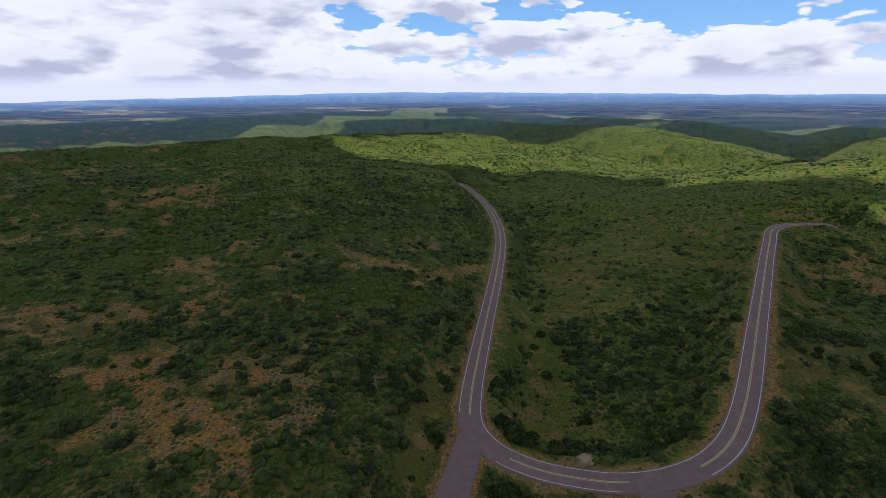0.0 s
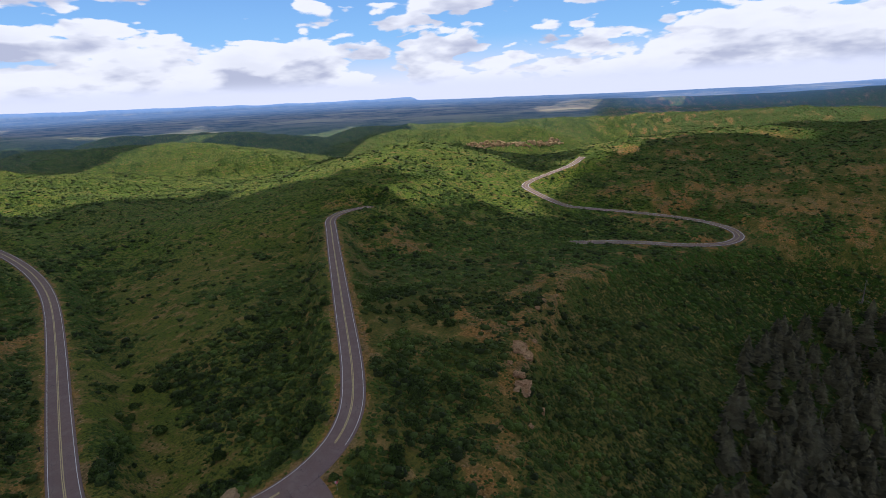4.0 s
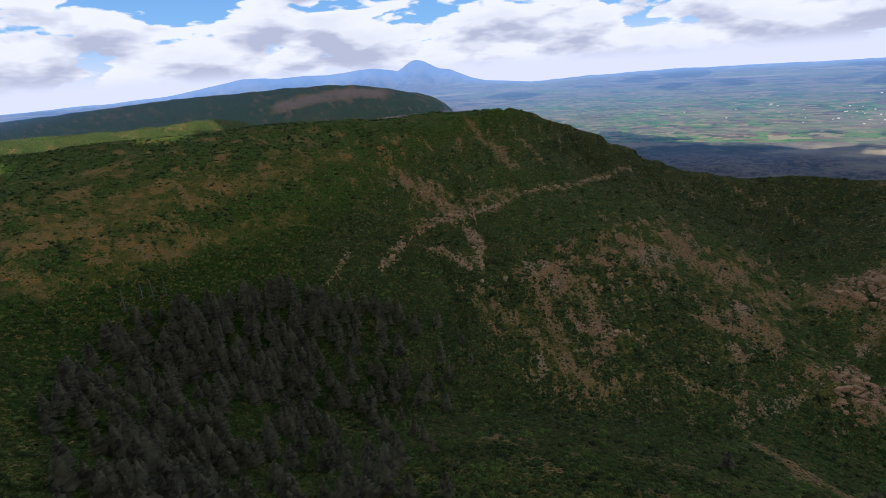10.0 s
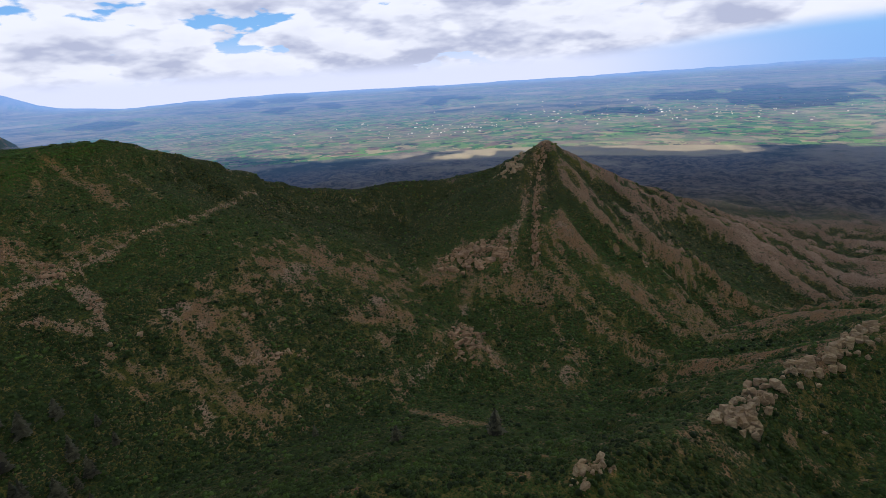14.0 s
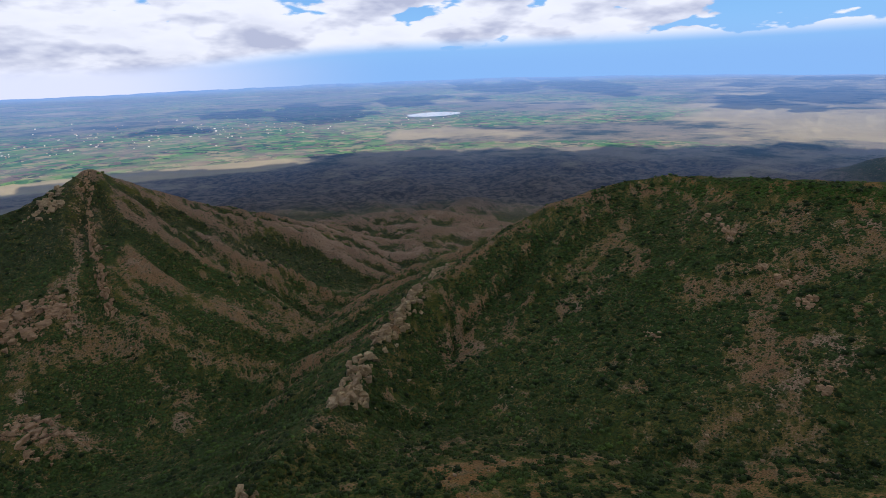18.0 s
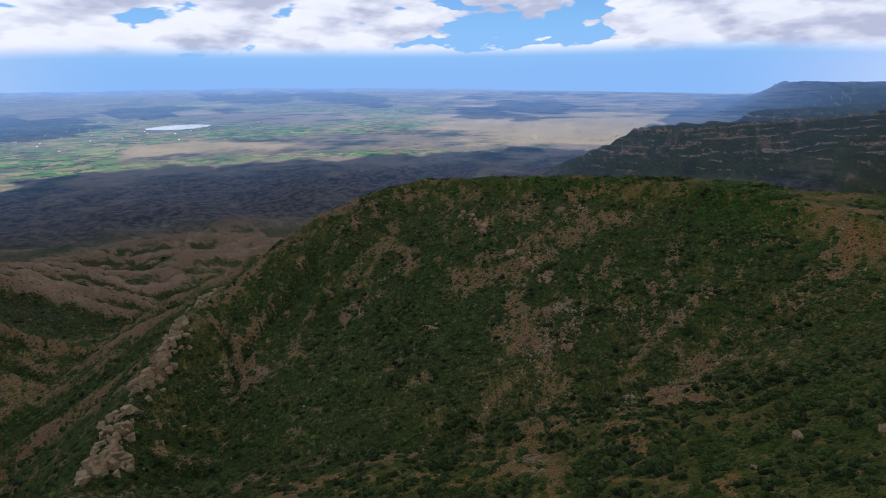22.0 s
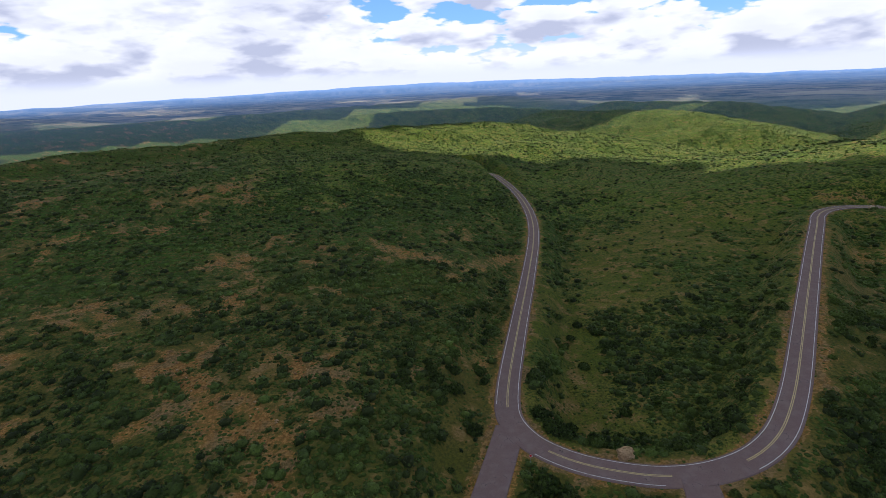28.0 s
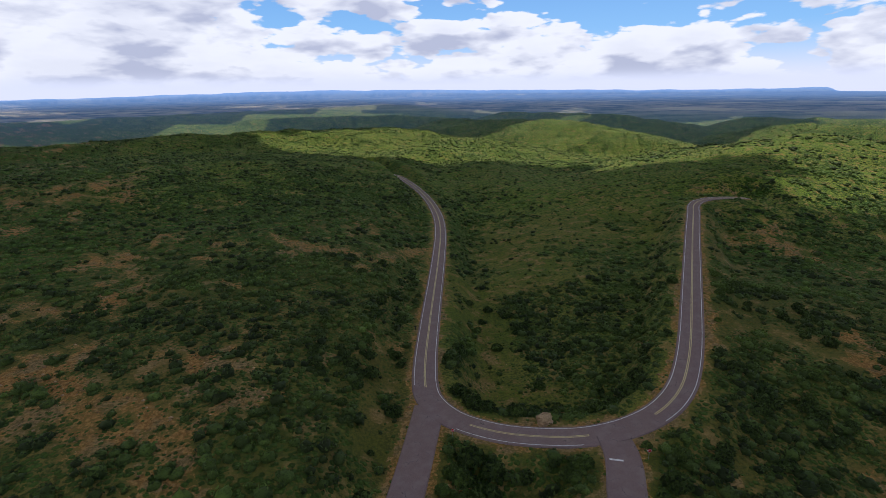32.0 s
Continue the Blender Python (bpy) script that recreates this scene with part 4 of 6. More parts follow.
asphalt_mat, n = material("asphalt")
p = place(n)
g, m2 = n.noise(p, 9.0, 6, 0.7), n.noise(p, 0.35, 5, 0.6)
c = n.mix(n.ramp(g, 0.3, 0.7), (0.13, 0.085, 0.078), (0.195, 0.134, 0.122))
c = n.mix(n.ramp(m2, 0.4, 0.7), c, (0.185, 0.134, 0.124))
crack = n.add("ShaderNodeTexVoronoi", {"Vector": n.vec("ADD", p, n.vec("SCALE", n.add("ShaderNodeTexNoise", {"Vector": p, "Scale": 0.5}).outputs["Color"], s=2.5)), "Scale": 0.22}, feature="DISTANCE_TO_EDGE")
c = n.mix(n.math("MULTIPLY", n.ramp(crack.outputs["Distance"], 0.012, 0.004), n.ramp(m2, 0.48, 0.6, 0.0, 0.75)), c, (0.035, 0.027, 0.027))
finish(n, c, 0.95, g, 0.4, 0.05, 0.05)


def paint(name, colour):
    mat, n = material(name)
    p = place(n)
    worn = n.ramp(n.noise(p, 1.7, 6, 0.7), 0.42, 0.66)
    finish(n, n.mix(n.math("MULTIPLY", worn, 0.55), colour, (0.12, 0.1, 0.095)), 0.7)
    return mat


white_paint, yellow_paint = paint("white_line_paint", (0.62, 0.6, 0.58)), paint("yellow_line_paint", (0.48, 0.37, 0.17))


def foliage(name, dark, light, bright, through=0.25, scale=0.03):
    mat, n = material(name)
    p = place(n)
    geo = n.add("ShaderNodeNewGeometry").outputs["Random Per Island"]
    c = n.mix(n.ramp(geo, 0.15, 0.85), (dark[0] * 0.7, dark[1] * 0.7, dark[2] * 0.7), light)
    c = n.mix(n.ramp(n.noise(p, scale, 3, 0.5), 0.45, 0.7), c, n.mix(geo, light, bright))
    fine = n.noise(p, 2.6, 5, 0.7)
    c = n.mix(n.ramp(fine, 0.25, 0.52), (dark[0] * 0.7, dark[1] * 0.7, dark[2] * 0.7), c)
    finish(n, c, 0.75, fine, 1.0, 0.5, 0.15, through)
    return mat


oak_leaves = foliage("oak_leaves", (0.04, 0.055, 0.0145), (0.076, 0.112, 0.022), (0.125, 0.182, 0.029))
needles = foliage("fir_needles", (0.075, 0.066, 0.038), (0.138, 0.122, 0.068), (0.185, 0.165, 0.095), 0.25, 0.1)
bark_mat, n = material("grey_bark")
finish(n, n.mix(n.noise(place(n), 3.0, 5, 0.6), (0.07, 0.06, 0.052), (0.17, 0.15, 0.135)), 0.95)


def stone(name, a, b, c2):
    mat, n = material(name)
    p = place(n)
    rnd = n.add("ShaderNodeObjectInfo").outputs["Random"]
    fine, band = n.noise(p, 1.6, 7, 0.7), n.noise(n.vec("MULTIPLY", p, (0.15, 0.15, 1.4)), 0.7, 4, 0.6)
    c = n.mix(n.ramp(band, 0.35, 0.65), a, b)
    c = n.mix(n.ramp(fine, 0.5, 0.72), c, c2)
    c = n.mix(n.math("MULTIPLY", rnd, 0.35), c, (0.28, 0.18, 0.11))
    finish(n, c, 0.95, n.math("ADD", fine, band), 0.9, 0.5, 0.05)
    return mat


sandstone = stone("sandstone", (0.29, 0.16, 0.08), (0.42, 0.26, 0.145), (0.16, 0.09, 0.05))
pale_stone = stone("pale_sandstone", (0.3, 0.19, 0.095), (0.44, 0.31, 0.17), (0.15, 0.095, 0.055))

cloud_mat, n = material("cloud_vapour")
d = n.add("ShaderNodeBsdfDiffuse", {"Color": (0.85, 0.86, 0.88, 1)})
t = n.add("ShaderNodeBsdfTranslucent", {"Color": (0.86, 0.89, 0.88, 1)})
n.add("ShaderNodeOutputMaterial", {"Surface": n.add("ShaderNodeMixShader", {0: 0.47, 1: d.outputs[0], 2: t.outputs[0]}).outputs[0]})


# ---- ground: one sheet to the horizon ----
def link_mesh(name, verts, faces, mats, smooth=False):
    me = bpy.data.meshes.new(name)
    me.from_pydata(verts if isinstance(verts, list) else verts.tolist(), [], faces if isinstance(faces, list) else faces.tolist())
    for m in mats:
        me.materials.append(m)
    if smooth:
        me.shade_smooth()
    return me


NA, NR, R0, R1 = 1140, 360, 18.0, 4900.0
th = np.arange(NA) * 2 * np.pi / NA
rr = R0 * (R1 / R0) ** (np.arange(NR) / (NR - 1))
RR, AA = np.meshgrid(rr, th, indexing="ij")
gx, gy, gr = (RR * np.sin(AA)).ravel(), (RR * np.cos(AA)).ravel(), RR.ravel()
gz, gout, gedge, gstreak, gdrop = height(gx, gy)


def lookup(x, y, *grids):
    """Values of the ground's grids at places, read between its vertices."""
    x, y = np.asarray(x, float), np.asarray(y, float)
    fr = np.log(np.maximum(np.hypot(x, y), R0) / R0) / math.log(R1 / R0) * (NR - 1)
    fa = (np.arctan2(x, y) % (2 * np.pi)) / (2 * np.pi) * NA
    i0, j0 = np.minimum(fr.astype(int), NR - 2), fa.astype(int) % NA
    u, v, j1 = np.minimum(fr - i0, 1.0), fa - np.floor(fa), (j0 + 1) % NA
    out = []
    for g in grids:
        g = g.reshape(NR, NA)
        out.append((g[i0, j0] * (1 - v) + g[i0, j1] * v) * (1 - u) + (g[i0 + 1, j0] * (1 - v) + g[i0 + 1, j1] * v) * u)
    return out


def sight(az, el, start=60.0):
    """Where the line of sight from the hover point at that bearing and angle meets the ground."""
    d = start * (4800.0 / start) ** (np.arange(1500) / 1499.0)
    a = math.radians(az)
    x, y = d * math.sin(a), d * math.cos(a)
    z = lookup(x, y, gz)[0]
    hit = np.nonzero(EYE_Z + d * math.tan(math.radians(el)) <= z)[0]
    m = hit[0] if len(hit) else 1499
    return Vector((x[m], y[m], z[m]))


BARE, LEDGE, THICK, GRASSY = [traced(g) for g in (BARE, LEDGE, THICK, GRASSY)]
Z = gz.reshape(NR, NA)
hollow = np.zeros_like(Z)
for q in (2, 5):  # hollows gather brush, ribs stay bare
    up, down = Z[np.minimum(np.arange(NR) + q, NR - 1)], Z[np.maximum(np.arange(NR) - q, 0)]
    bend = (np.roll(Z, q, 1) + np.roll(Z, -q, 1) + up + down) / 4 - Z
    hollow += np.clip(bend / (RR * 0.0052 * q) * 1.6, -0.6, 0.6)
ghollow = hollow.ravel()
brush, bare, rock = growth(gx, gy, gout, gedge, gstreak, ghollow)
co = np.concatenate([np.stack([gx, gy, gz], -1), [[0, 0, 2]]])
i = np.arange((NR - 1) * NA)
ring, j = i // NA, i % NA
k = (j + 1) % NA
quads = np.stack([ring * NA + k, (ring + 1) * NA + k, (ring + 1) * NA + j, ring * NA + j], -1)
cap = [(NR * NA, (m + 1) % NA, m) for m in range(NA)]
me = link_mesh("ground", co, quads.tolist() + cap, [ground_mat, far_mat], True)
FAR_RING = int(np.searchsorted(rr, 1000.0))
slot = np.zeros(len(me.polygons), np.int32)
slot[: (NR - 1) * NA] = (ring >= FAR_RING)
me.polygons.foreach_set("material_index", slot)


def vertex_colours(me, name, r, g, b):
    a = me.attributes.new(name, "FLOAT_COLOR", "POINT")
    v = np.stack([np.append(q, 0.0) for q in (r, g, b)] + [np.ones(len(r) + 1)], -1)
    a.data.foreach_set("color", v.ravel().astype(np.float32))


def vertex_vector(me, name, x, y, z):
    a = me.attributes.new(name, "FLOAT_VECTOR", "POINT")
    v = np.stack([np.append(q, 0.0) for q in (x, y, z)], -1)
    a.data.foreach_set("vector", v.ravel().astype(np.float32))


def vertex_value(me, name, x):
    a = me.attributes.new(name, "FLOAT", "POINT")
    a.data.foreach_set("value", np.append(x, 0.0).astype(np.float32))


gaz = np.degrees(np.arctan2(gx, gy)) % 360
fall_angle = np.maximum(np.degrees(np.arctan2(EYE_Z - gz, gr)), 0.8)
span = 0.55 / np.tan(np.radians(fall_angle))  # plan distance of the wide valley, in kilometres
valley = step(130, 300, gout) * step(1000, 1400, gr) * bearing_ramp(gaz, 126, 268, 6)
plainness = np.maximum(valley, step(2500, 3300, gr - 600 * bearing_ramp(gaz, 66, 123, 3)))
fields = valley * bearing_ramp(gaz, 130, 226, 22) * step(8.2, 7.2, fall_angle) * (0.5 + 0.5 * step(3.4, 5.0, fall_angle)) * (1 - 0.85 * bearing_ramp(gaz, 205, 240, 5) * step(7.2, 6.6, fall_angle) * step(5.0, 5.7, fall_angle))
# share of the painted haze glow: grows with range, thinned on nearer mesas
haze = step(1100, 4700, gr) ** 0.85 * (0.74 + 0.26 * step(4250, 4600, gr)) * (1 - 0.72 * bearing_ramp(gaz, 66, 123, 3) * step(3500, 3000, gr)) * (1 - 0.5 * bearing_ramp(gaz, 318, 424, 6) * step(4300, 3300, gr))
vertex_colours(me, "cover", brush, bare, rock)
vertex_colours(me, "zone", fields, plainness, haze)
vertex_vector(me, "plan", span * np.sin(np.radians(gaz)), span * np.cos(np.radians(gaz)), gz * 0.012)
vertex_value(me, "steppe", valley * np.maximum(0.9 * bearing_ramp(gaz, 200, 238, 5) * step(7.2, 6.6, fall_angle) * step(5.2, 5.7, fall_angle), np.maximum(bearing_ramp(gaz, 222, 264, 8) * step(7.4, 6.0, fall_angle) * step(3.2, 4.2, fall_angle),
                                                 0.75 * bearing_ramp(gaz, 132, 190, 8) * step(9.6, 8.6, fall_angle) * step(6.8, 7.6, fall_angle))))
vertex_value(me, "wooded", valley * step(8.0, 9.4, fall_angle))
vertex_value(me, "drop", gdrop)
vertex_value(me, "lush", np.maximum(bearing_ramp(gaz, -20, 66, 8) * step(300, 460, gr), 0.4 * bearing_ramp(gaz, 9, 34, 4) * step(108, 130, gr)))
vertex_value(me, "cliff", step(-12, 4, gout) * step(950, 1100, gr) * step(3600, 3200, gr) * (1 - valley) * (1 - bearing_ramp(gaz, 152, 246, 4)))
# where the bowl's shade is put into the leaf colours
vertex_value(me, "bowl_shade", step(0, 20, gout) * bearing_ramp(gaz, 62, 150, 12) * step(600, 500, gr))
vertex_value(me, "remote", 0.1 + 0.9 * step(180, 340, gr))
vertex_value(me, "dry", np.maximum(0.55 * step(4, 30, gout) * bearing_ramp(gaz, 112, 285, 10) * step(160, 260, gr), np.maximum(step(30, 90, gout) * step(560, 720, gr) * bearing_ramp(gaz, 132, 300, 6), step(900, 1300, gr) * bearing_ramp(gaz, 230, 310, 8))))
ground = tagged(new("ground", me), "scrub-covered mesa land with red soil, falling to a wide valley", "ground", kind="structure")


def ground_z(x, y):
    return float(lookup([x], [y], gz)[0][0])


def part(name, me_or_bm, mat, parent, label=""):
    """One mesh object under a thing or a part."""
    if isinstance(me_or_bm, bmesh.types.BMesh):
        me = bpy.data.meshes.new(name)
        me_or_bm.to_mesh(me)
        me_or_bm.free()
    else:
        me = me_or_bm
    if mat and not me.materials:
        me.materials.append(mat)
    ob = new(name, me)
    ob.parent = parent
    if label:
        ob["label"] = label
    return ob


# ---- the roads ----
def resample(P, gap=1.5):
    P = [Vector(p) for p in P]
    out, run = [P[0].copy()], 0.0
    for a, b in zip(P[:-1], P[1:]):
        n = max(1, int((b - a).length / gap))
        out += [a.lerp(b, (q + 1) / n) for q in range(n)]
    return out


def ribbon(P, lo, hi, lift, thick=0.0):
    """A strip along a line between two offsets from it; thick gives it edges."""
    verts, faces = [], []
    n = len(P)
    for q, p in enumerate(P):
        d = (P[min(q + 1, n - 1)] - P[max(q - 1, 0)])
        s = Vector((d.y, -d.x, 0)).normalized()
        for o in (lo, hi):
            verts.append(p + s * o + Vector((0, 0, lift)))
        if thick:
            verts += [p + s * (lo - 0.3) + Vector((0, 0, lift - thick)), p + s * (hi + 0.3) + Vector((0, 0, lift - thick))]
    m = 4 if thick else 2
    for q in range(n - 1):
        a, b = q * m, (q + 1) * m
        faces.append((a, a + 1, b + 1, b))
        if thick:
            faces += [(a + 2, a, b, b + 2), (a + 1, a + 3, b + 3, b + 1)]
    me = bpy.data.meshes.new("strip")
    me.from_pydata([tuple(v) for v in verts], [], faces)
    return me


def stretch(P, a, b):
    """The part of a line between the points nearest to two places."""
    near = [min(range(len(P)), key=lambda q: (P[q].xy - Vector(c)).length) for c in (a, b)]
    return P[near[0]: near[1] + 1]


def road(points, half, label, lift=0.1):
    P = resample(points)
    me = ribbon(P, -half, half, lift, 0.35)
    me.name = "road"
    me.materials.append(asphalt_mat)
    ob = tagged(new("road", me), label, "road", kind="structure")
    return ob, P


main, P = road(ROADS[0][0], 3.75, "purple-grey two-lane asphalt road bending round a scrubby gully")
LIFT = 0.125
for a, b in [((15, 720), (13.0, 133)), ((21, 113.5), (49, 101.5)), ((66, 104), (275, 329))]:
    for o in (-0.2, 0.2):
        part("centre_line", ribbon(stretch(P, a, b), o - 0.12, o + 0.12, LIFT), yellow_paint, main, "faded yellow centre line")
for o, a, b in [(-3.2, (15, 720), (275, 329)), (3.2, (15, 720), (12.2, 136)), (3.2, (20, 114), (46, 101.6)), (3.2, (66, 104), (275, 329))]:
    part("edge_line", ribbon(stretch(P, a, b), o - 0.08, o + 0.08, LIFT), white_paint, main, "worn white edge line")
stub_a, PA = road(ROADS[1][0], 3.9, "cracked asphalt side road meeting the main road", 0.085)
stub_b, PB = road(ROADS[2][0], 3.9, "cracked asphalt side road meeting the main road", 0.085)
part("stop_line", ribbon([Vector((8.1, 109.6, -0.3)), Vector((8.3, 110.1, -0.3))], 0.3, 3.4, 0.12), white_paint, stub_a, "short white stop line")
part("stop_line", ribbon([Vector((51.6, 91.0, 2)), Vector((51.8, 91.5, 2))], -3.3, -0.3, 0.11), white_paint, stub_b, "short white stop line")
far_road, PF = road(ROADS[3][0], 3.9, "asphalt hairpin road crossing the green mesa slope")
for o in (-3.3, 0.0, 3.3):
    part("road_line", ribbon(PF, o - 0.16, o + 0.16, LIFT), white_paint if o else yellow_paint, far_road)
road(ROADS[4][0], 4.5, "distant asphalt road along the canyon rim")


# ---- rock ----
def block_mesh(name, seed):
    """An angular broken block of about 1 m: the hull of points strewn in a box."""
    rng = random.Random(seed)
    bm = bmesh.new()
    for _ in range(17):
        p = [rng.uniform(-0.5, 0.5) for _ in range(3)]
        k = rng.randrange(3)
        p[k] = math.copysign(0.5, p[k])
        bm.verts.new(p)
    hull = bmesh.ops.convex_hull(bm, input=bm.verts)
    bmesh.ops.delete(bm, geom=[v for v in hull["geom_interior"] if isinstance(v, bmesh.types.BMVert)], context="VERTS")
    me = bpy.data.meshes.new(name)
    bm.to_mesh(me)
    bm.free()
    return me


ROCKS = [block_mesh("boulder", 40 + q) for q in range(10)]
for me in ROCKS:
    me.materials.append(sandstone)
PALE = [m.copy() for m in ROCKS]
for me in PALE:
    me.materials.clear()
    me.materials.append(pale_stone)


def rough_boulder(seed, mat):
    """A weathered boulder: a broken block with its faces cut up and roughened."""
    rng = random.Random(seed)
    bm = bmesh.new()
    bm.from_mesh(ROCKS[seed % len(ROCKS)])
    for cut in (0.07, 0.045, 0.025):
        bmesh.ops.subdivide_edges(bm, edges=bm.edges[:], cuts=1, use_grid_fill=True)
        for v in bm.verts:
            v.co += Vector((rng.gauss(0, cut), rng.gauss(0, cut), rng.gauss(0, cut))) * 0.7
    bmesh.ops.triangulate(bm, faces=bm.faces[:])
    me = bpy.data.meshes.new("boulder")
    bm.to_mesh(me)
    bm.free()
    me.materials.append(mat)
    return me


ROUGH, ROUGH_PALE = [[rough_boulder(q, mat) for q in range(5)] for mat in (sandstone, pale_stone)]
rng = random.Random(5)


def boulder(az, el, size, label, pale=False, long=1.0, turn=None):
    at = sight(az, el)
    ob = new("boulder", rng.choice(ROUGH_PALE if pale else ROUGH))
    s = Vector((size * long, size, size * rng.uniform(0.75, 1.0)))
    ob.matrix_world = Matrix.LocRotScale(at + Vector((0, 0, size * 0.12)), Euler((rng.uniform(-0.2, 0.2), rng.uniform(-0.2, 0.2), rng.uniform(0, 6.3) if turn is None else radians(turn))), s)
    return tagged(ob, label, "boulder", "boulders on the rim" if size > 2 else "loose stones")


for az, el, size in [(56.3, -27.9, 5.2), (57.2, -28.6, 3.4), (56.6, -31.9, 5.8), (56.1, -30.6, 3.6), (58.0, -26.9, 2.0), (55.0, -29.2, 1.8), (58.9, -34.0, 2.2), (57.6, -35.6, 1.7),
                     (59.0, -22.6, 2.6), (58.4, -23.4, 2.2), (60.5, -22.0, 1.6)]:
    boulder(az, el, size, "orange-tan sandstone boulder on the mesa rim")
for az, el, size, long in [(278.6, -28.8, 2.3, 2.2), (272.6, -31.8, 2.2, 2.3), (282.6, -27.4, 2.6, 2.2), (284.6, -28.4, 2.4, 1.3), (282.4, -17.1, 3.4, 1.6), (282.0, -18.2, 2.4, 1.3),
                           (284.0, -17.8, 2.0, 1.4), (269.5, -35.5, 1.6, 1.2), (262.6, -21.2, 1.8, 1.1)]:
    boulder(az, el, size, "long pale sandstone block among low scrub", True, long)
for az, el, size in [(139.6, -22.6, 5.0), (129.5, -22.0, 4.5), (147.0, -33.4, 3.2), (126.8, -22.2, 3.6), (136.0, -20.8, 3.0), (143.5, -27.0, 3.4)]:
    boulder(az, el, size, "tan boulder on the bowl floor", True)
boulder(20.0, -38.0, 3.0, "grey boulder on the grassy inside of the bend", True, 1.5, 20)


def outcrop(name, label, spots, size, pale, seed, tall=1.0):
    """A ledge of broken blocks; every block is a part."""
    rg = random.Random(seed)
    base = sight(*spots[0])
    top = new(name)
    top.location = base
    tagged(top, label, "rock outcrop", "sandstone outcrops")
    places = [sight(az, el) for az, el in spots]
    bed = rg.uniform(0, 3.1)
    for q, at in enumerate(places):
        to = places[min(q + 1, len(places) - 1)]
        for c in range(20):
            s = size * rg.choice((0.08, 0.11, 0.15, 0.2, 0.28, 0.42)) * rg.uniform(0.8, 1.2)
            ob = part("block", rg.choice(PALE if pale else ROCKS), None, top)
            mid = at.lerp(to, rg.uniform(0, 1) if (to - at).length < 4 * size else 0.0)
            x, y = mid.x + rg.gauss(0, size * 0.42), mid.y + rg.gauss(0, size * 0.42)
            ob.matrix_world = Matrix.LocRotScale(Vector((x, y, ground_z(x, y) + s * 0.1)) - base, Euler((rg.uniform(-0.25, 0.25), rg.uniform(-0.25, 0.25), bed + rg.gauss(0, 0.35))), (s * rg.uniform(0.9, 1.8), s, s * tall * rg.uniform(0.7, 1.4)))
    return top


def ledge(label, width, line, seed):
    """Broken cliff blocks strung along a traced ledge; every block is a part."""
    rg = random.Random(seed)
    base = Vector(line[0])
    top = tagged(new("rock_ledge"), label, "rock outcrop", "sandstone outcrops")
    top.location = base
    for a, b in zip(line[:-1], line[1:]):
        a, b = Vector(a), Vector(b)
        for _ in range(int(min(26, (b - a).length / width * 2.6)) + 3):
            m = a.lerp(b, rg.uniform(0, 1))
            x, y = m.x + rg.gauss(0, width * 0.55), m.y + rg.gauss(0, width * 0.55)
            s = width * rg.choice((0.16, 0.22, 0.3, 0.45)) * rg.uniform(0.8, 1.3)
            ob = part("block", rg.choice(ROCKS), None, top)
            ob.matrix_world = Matrix.LocRotScale(Vector((x, y, ground_z(x, y) + 0.1 * s)) - base, Euler((rg.uniform(-0.2, 0.2), rg.uniform(-0.2, 0.2), rg.uniform(0, 6.3))), (s * rg.uniform(1.0, 2.0), s, s * rg.uniform(0.7, 1.6)))


outcrop("rock_outcrop", "pale broken sandstone ledge on the bowl's spur", [(197.5, -30.6), (196.8, -31.4), (196.2, -32.0), (195.4, -32.8), (194.6, -33.6), (198.4, -29.6), (196.0, -33.4)], 11, True, 1, 1.5)
outcrop("rock_outcrop", "pale sandstone pinnacles along the spur crest", [(205.2, -22.6), (204.6, -23.4), (204.0, -24.2), (203.2, -25.2), (202.0, -26.4), (200.6, -27.8), (206.4, -21.6), (207.8, -20.8)], 11, True, 2, 1.6)
outcrop("rock_outcrop", "low pale sandstone outcrop above the gully", [(180.0, -40.6), (181.2, -40.0), (179.0, -41.4)], 7, True, 3, 1.3)
outcrop("rock_outcrop", "jumbled sandstone blocks on the bowl's far slope", [(164.2, -28.4), (163.6, -27.2), (165.2, -27.8), (162.6, -27.8), (164.6, -30.2), (163.4, -29.6), (166, -29.0)], 9, False, 4)
outcrop("rock_outcrop", "white sandstone cap beside the pointed peak", [(170.6, -9.8), (170.0, -10.2), (171.0, -9.2), (171.5, -8.8), (170.4, -9.4), (171.2, -10.0)], 16, True, 5)
outcrop("rock_outcrop", "broken red cliff band below the saddle", [(163.5, -19.0), (164.6, -18.8), (165.8, -18.6), (167.0, -18.4), (168.2, -18.0), (165.0, -20.4), (166.6, -20.2), (168.4, -19.6), (169.6, -19.0), (163.0, -20.6)], 14, False, 6)
outcrop("rock_outcrop", "jagged sandstone rib running down from the peak", [(174.2 - 0.16 * q + 0.006 * q * q, -7.4 - 0.72 * q) for q in range(19)], 6.5, False, 7, 2.2)
outcrop("rock_outcrop", "stony ledge across the steep scrub slope", [(236, -14.2), (237.4, -14.8), (238.6, -15.6), (241.5, -18.0), (243.0, -18.8), (244.4, -19.6), (246.0, -21.0)], 7, False, 9)
outcrop("rock_outcrop", "cracked rock knob on the steep scrub slope", [(231.8, -26.2), (232.6, -26.8), (247.5, -27.0), (248.6, -28.0)], 4.5, False, 10)
outcrop("rock_outcrop", "long tan cliff ledge across the far canyon wall", [(51.0 + 0.45 * q, -5.75 + 0.12 * math.sin(q * 1.3)) for q in range(22)], 16, True, 11, 0.9)

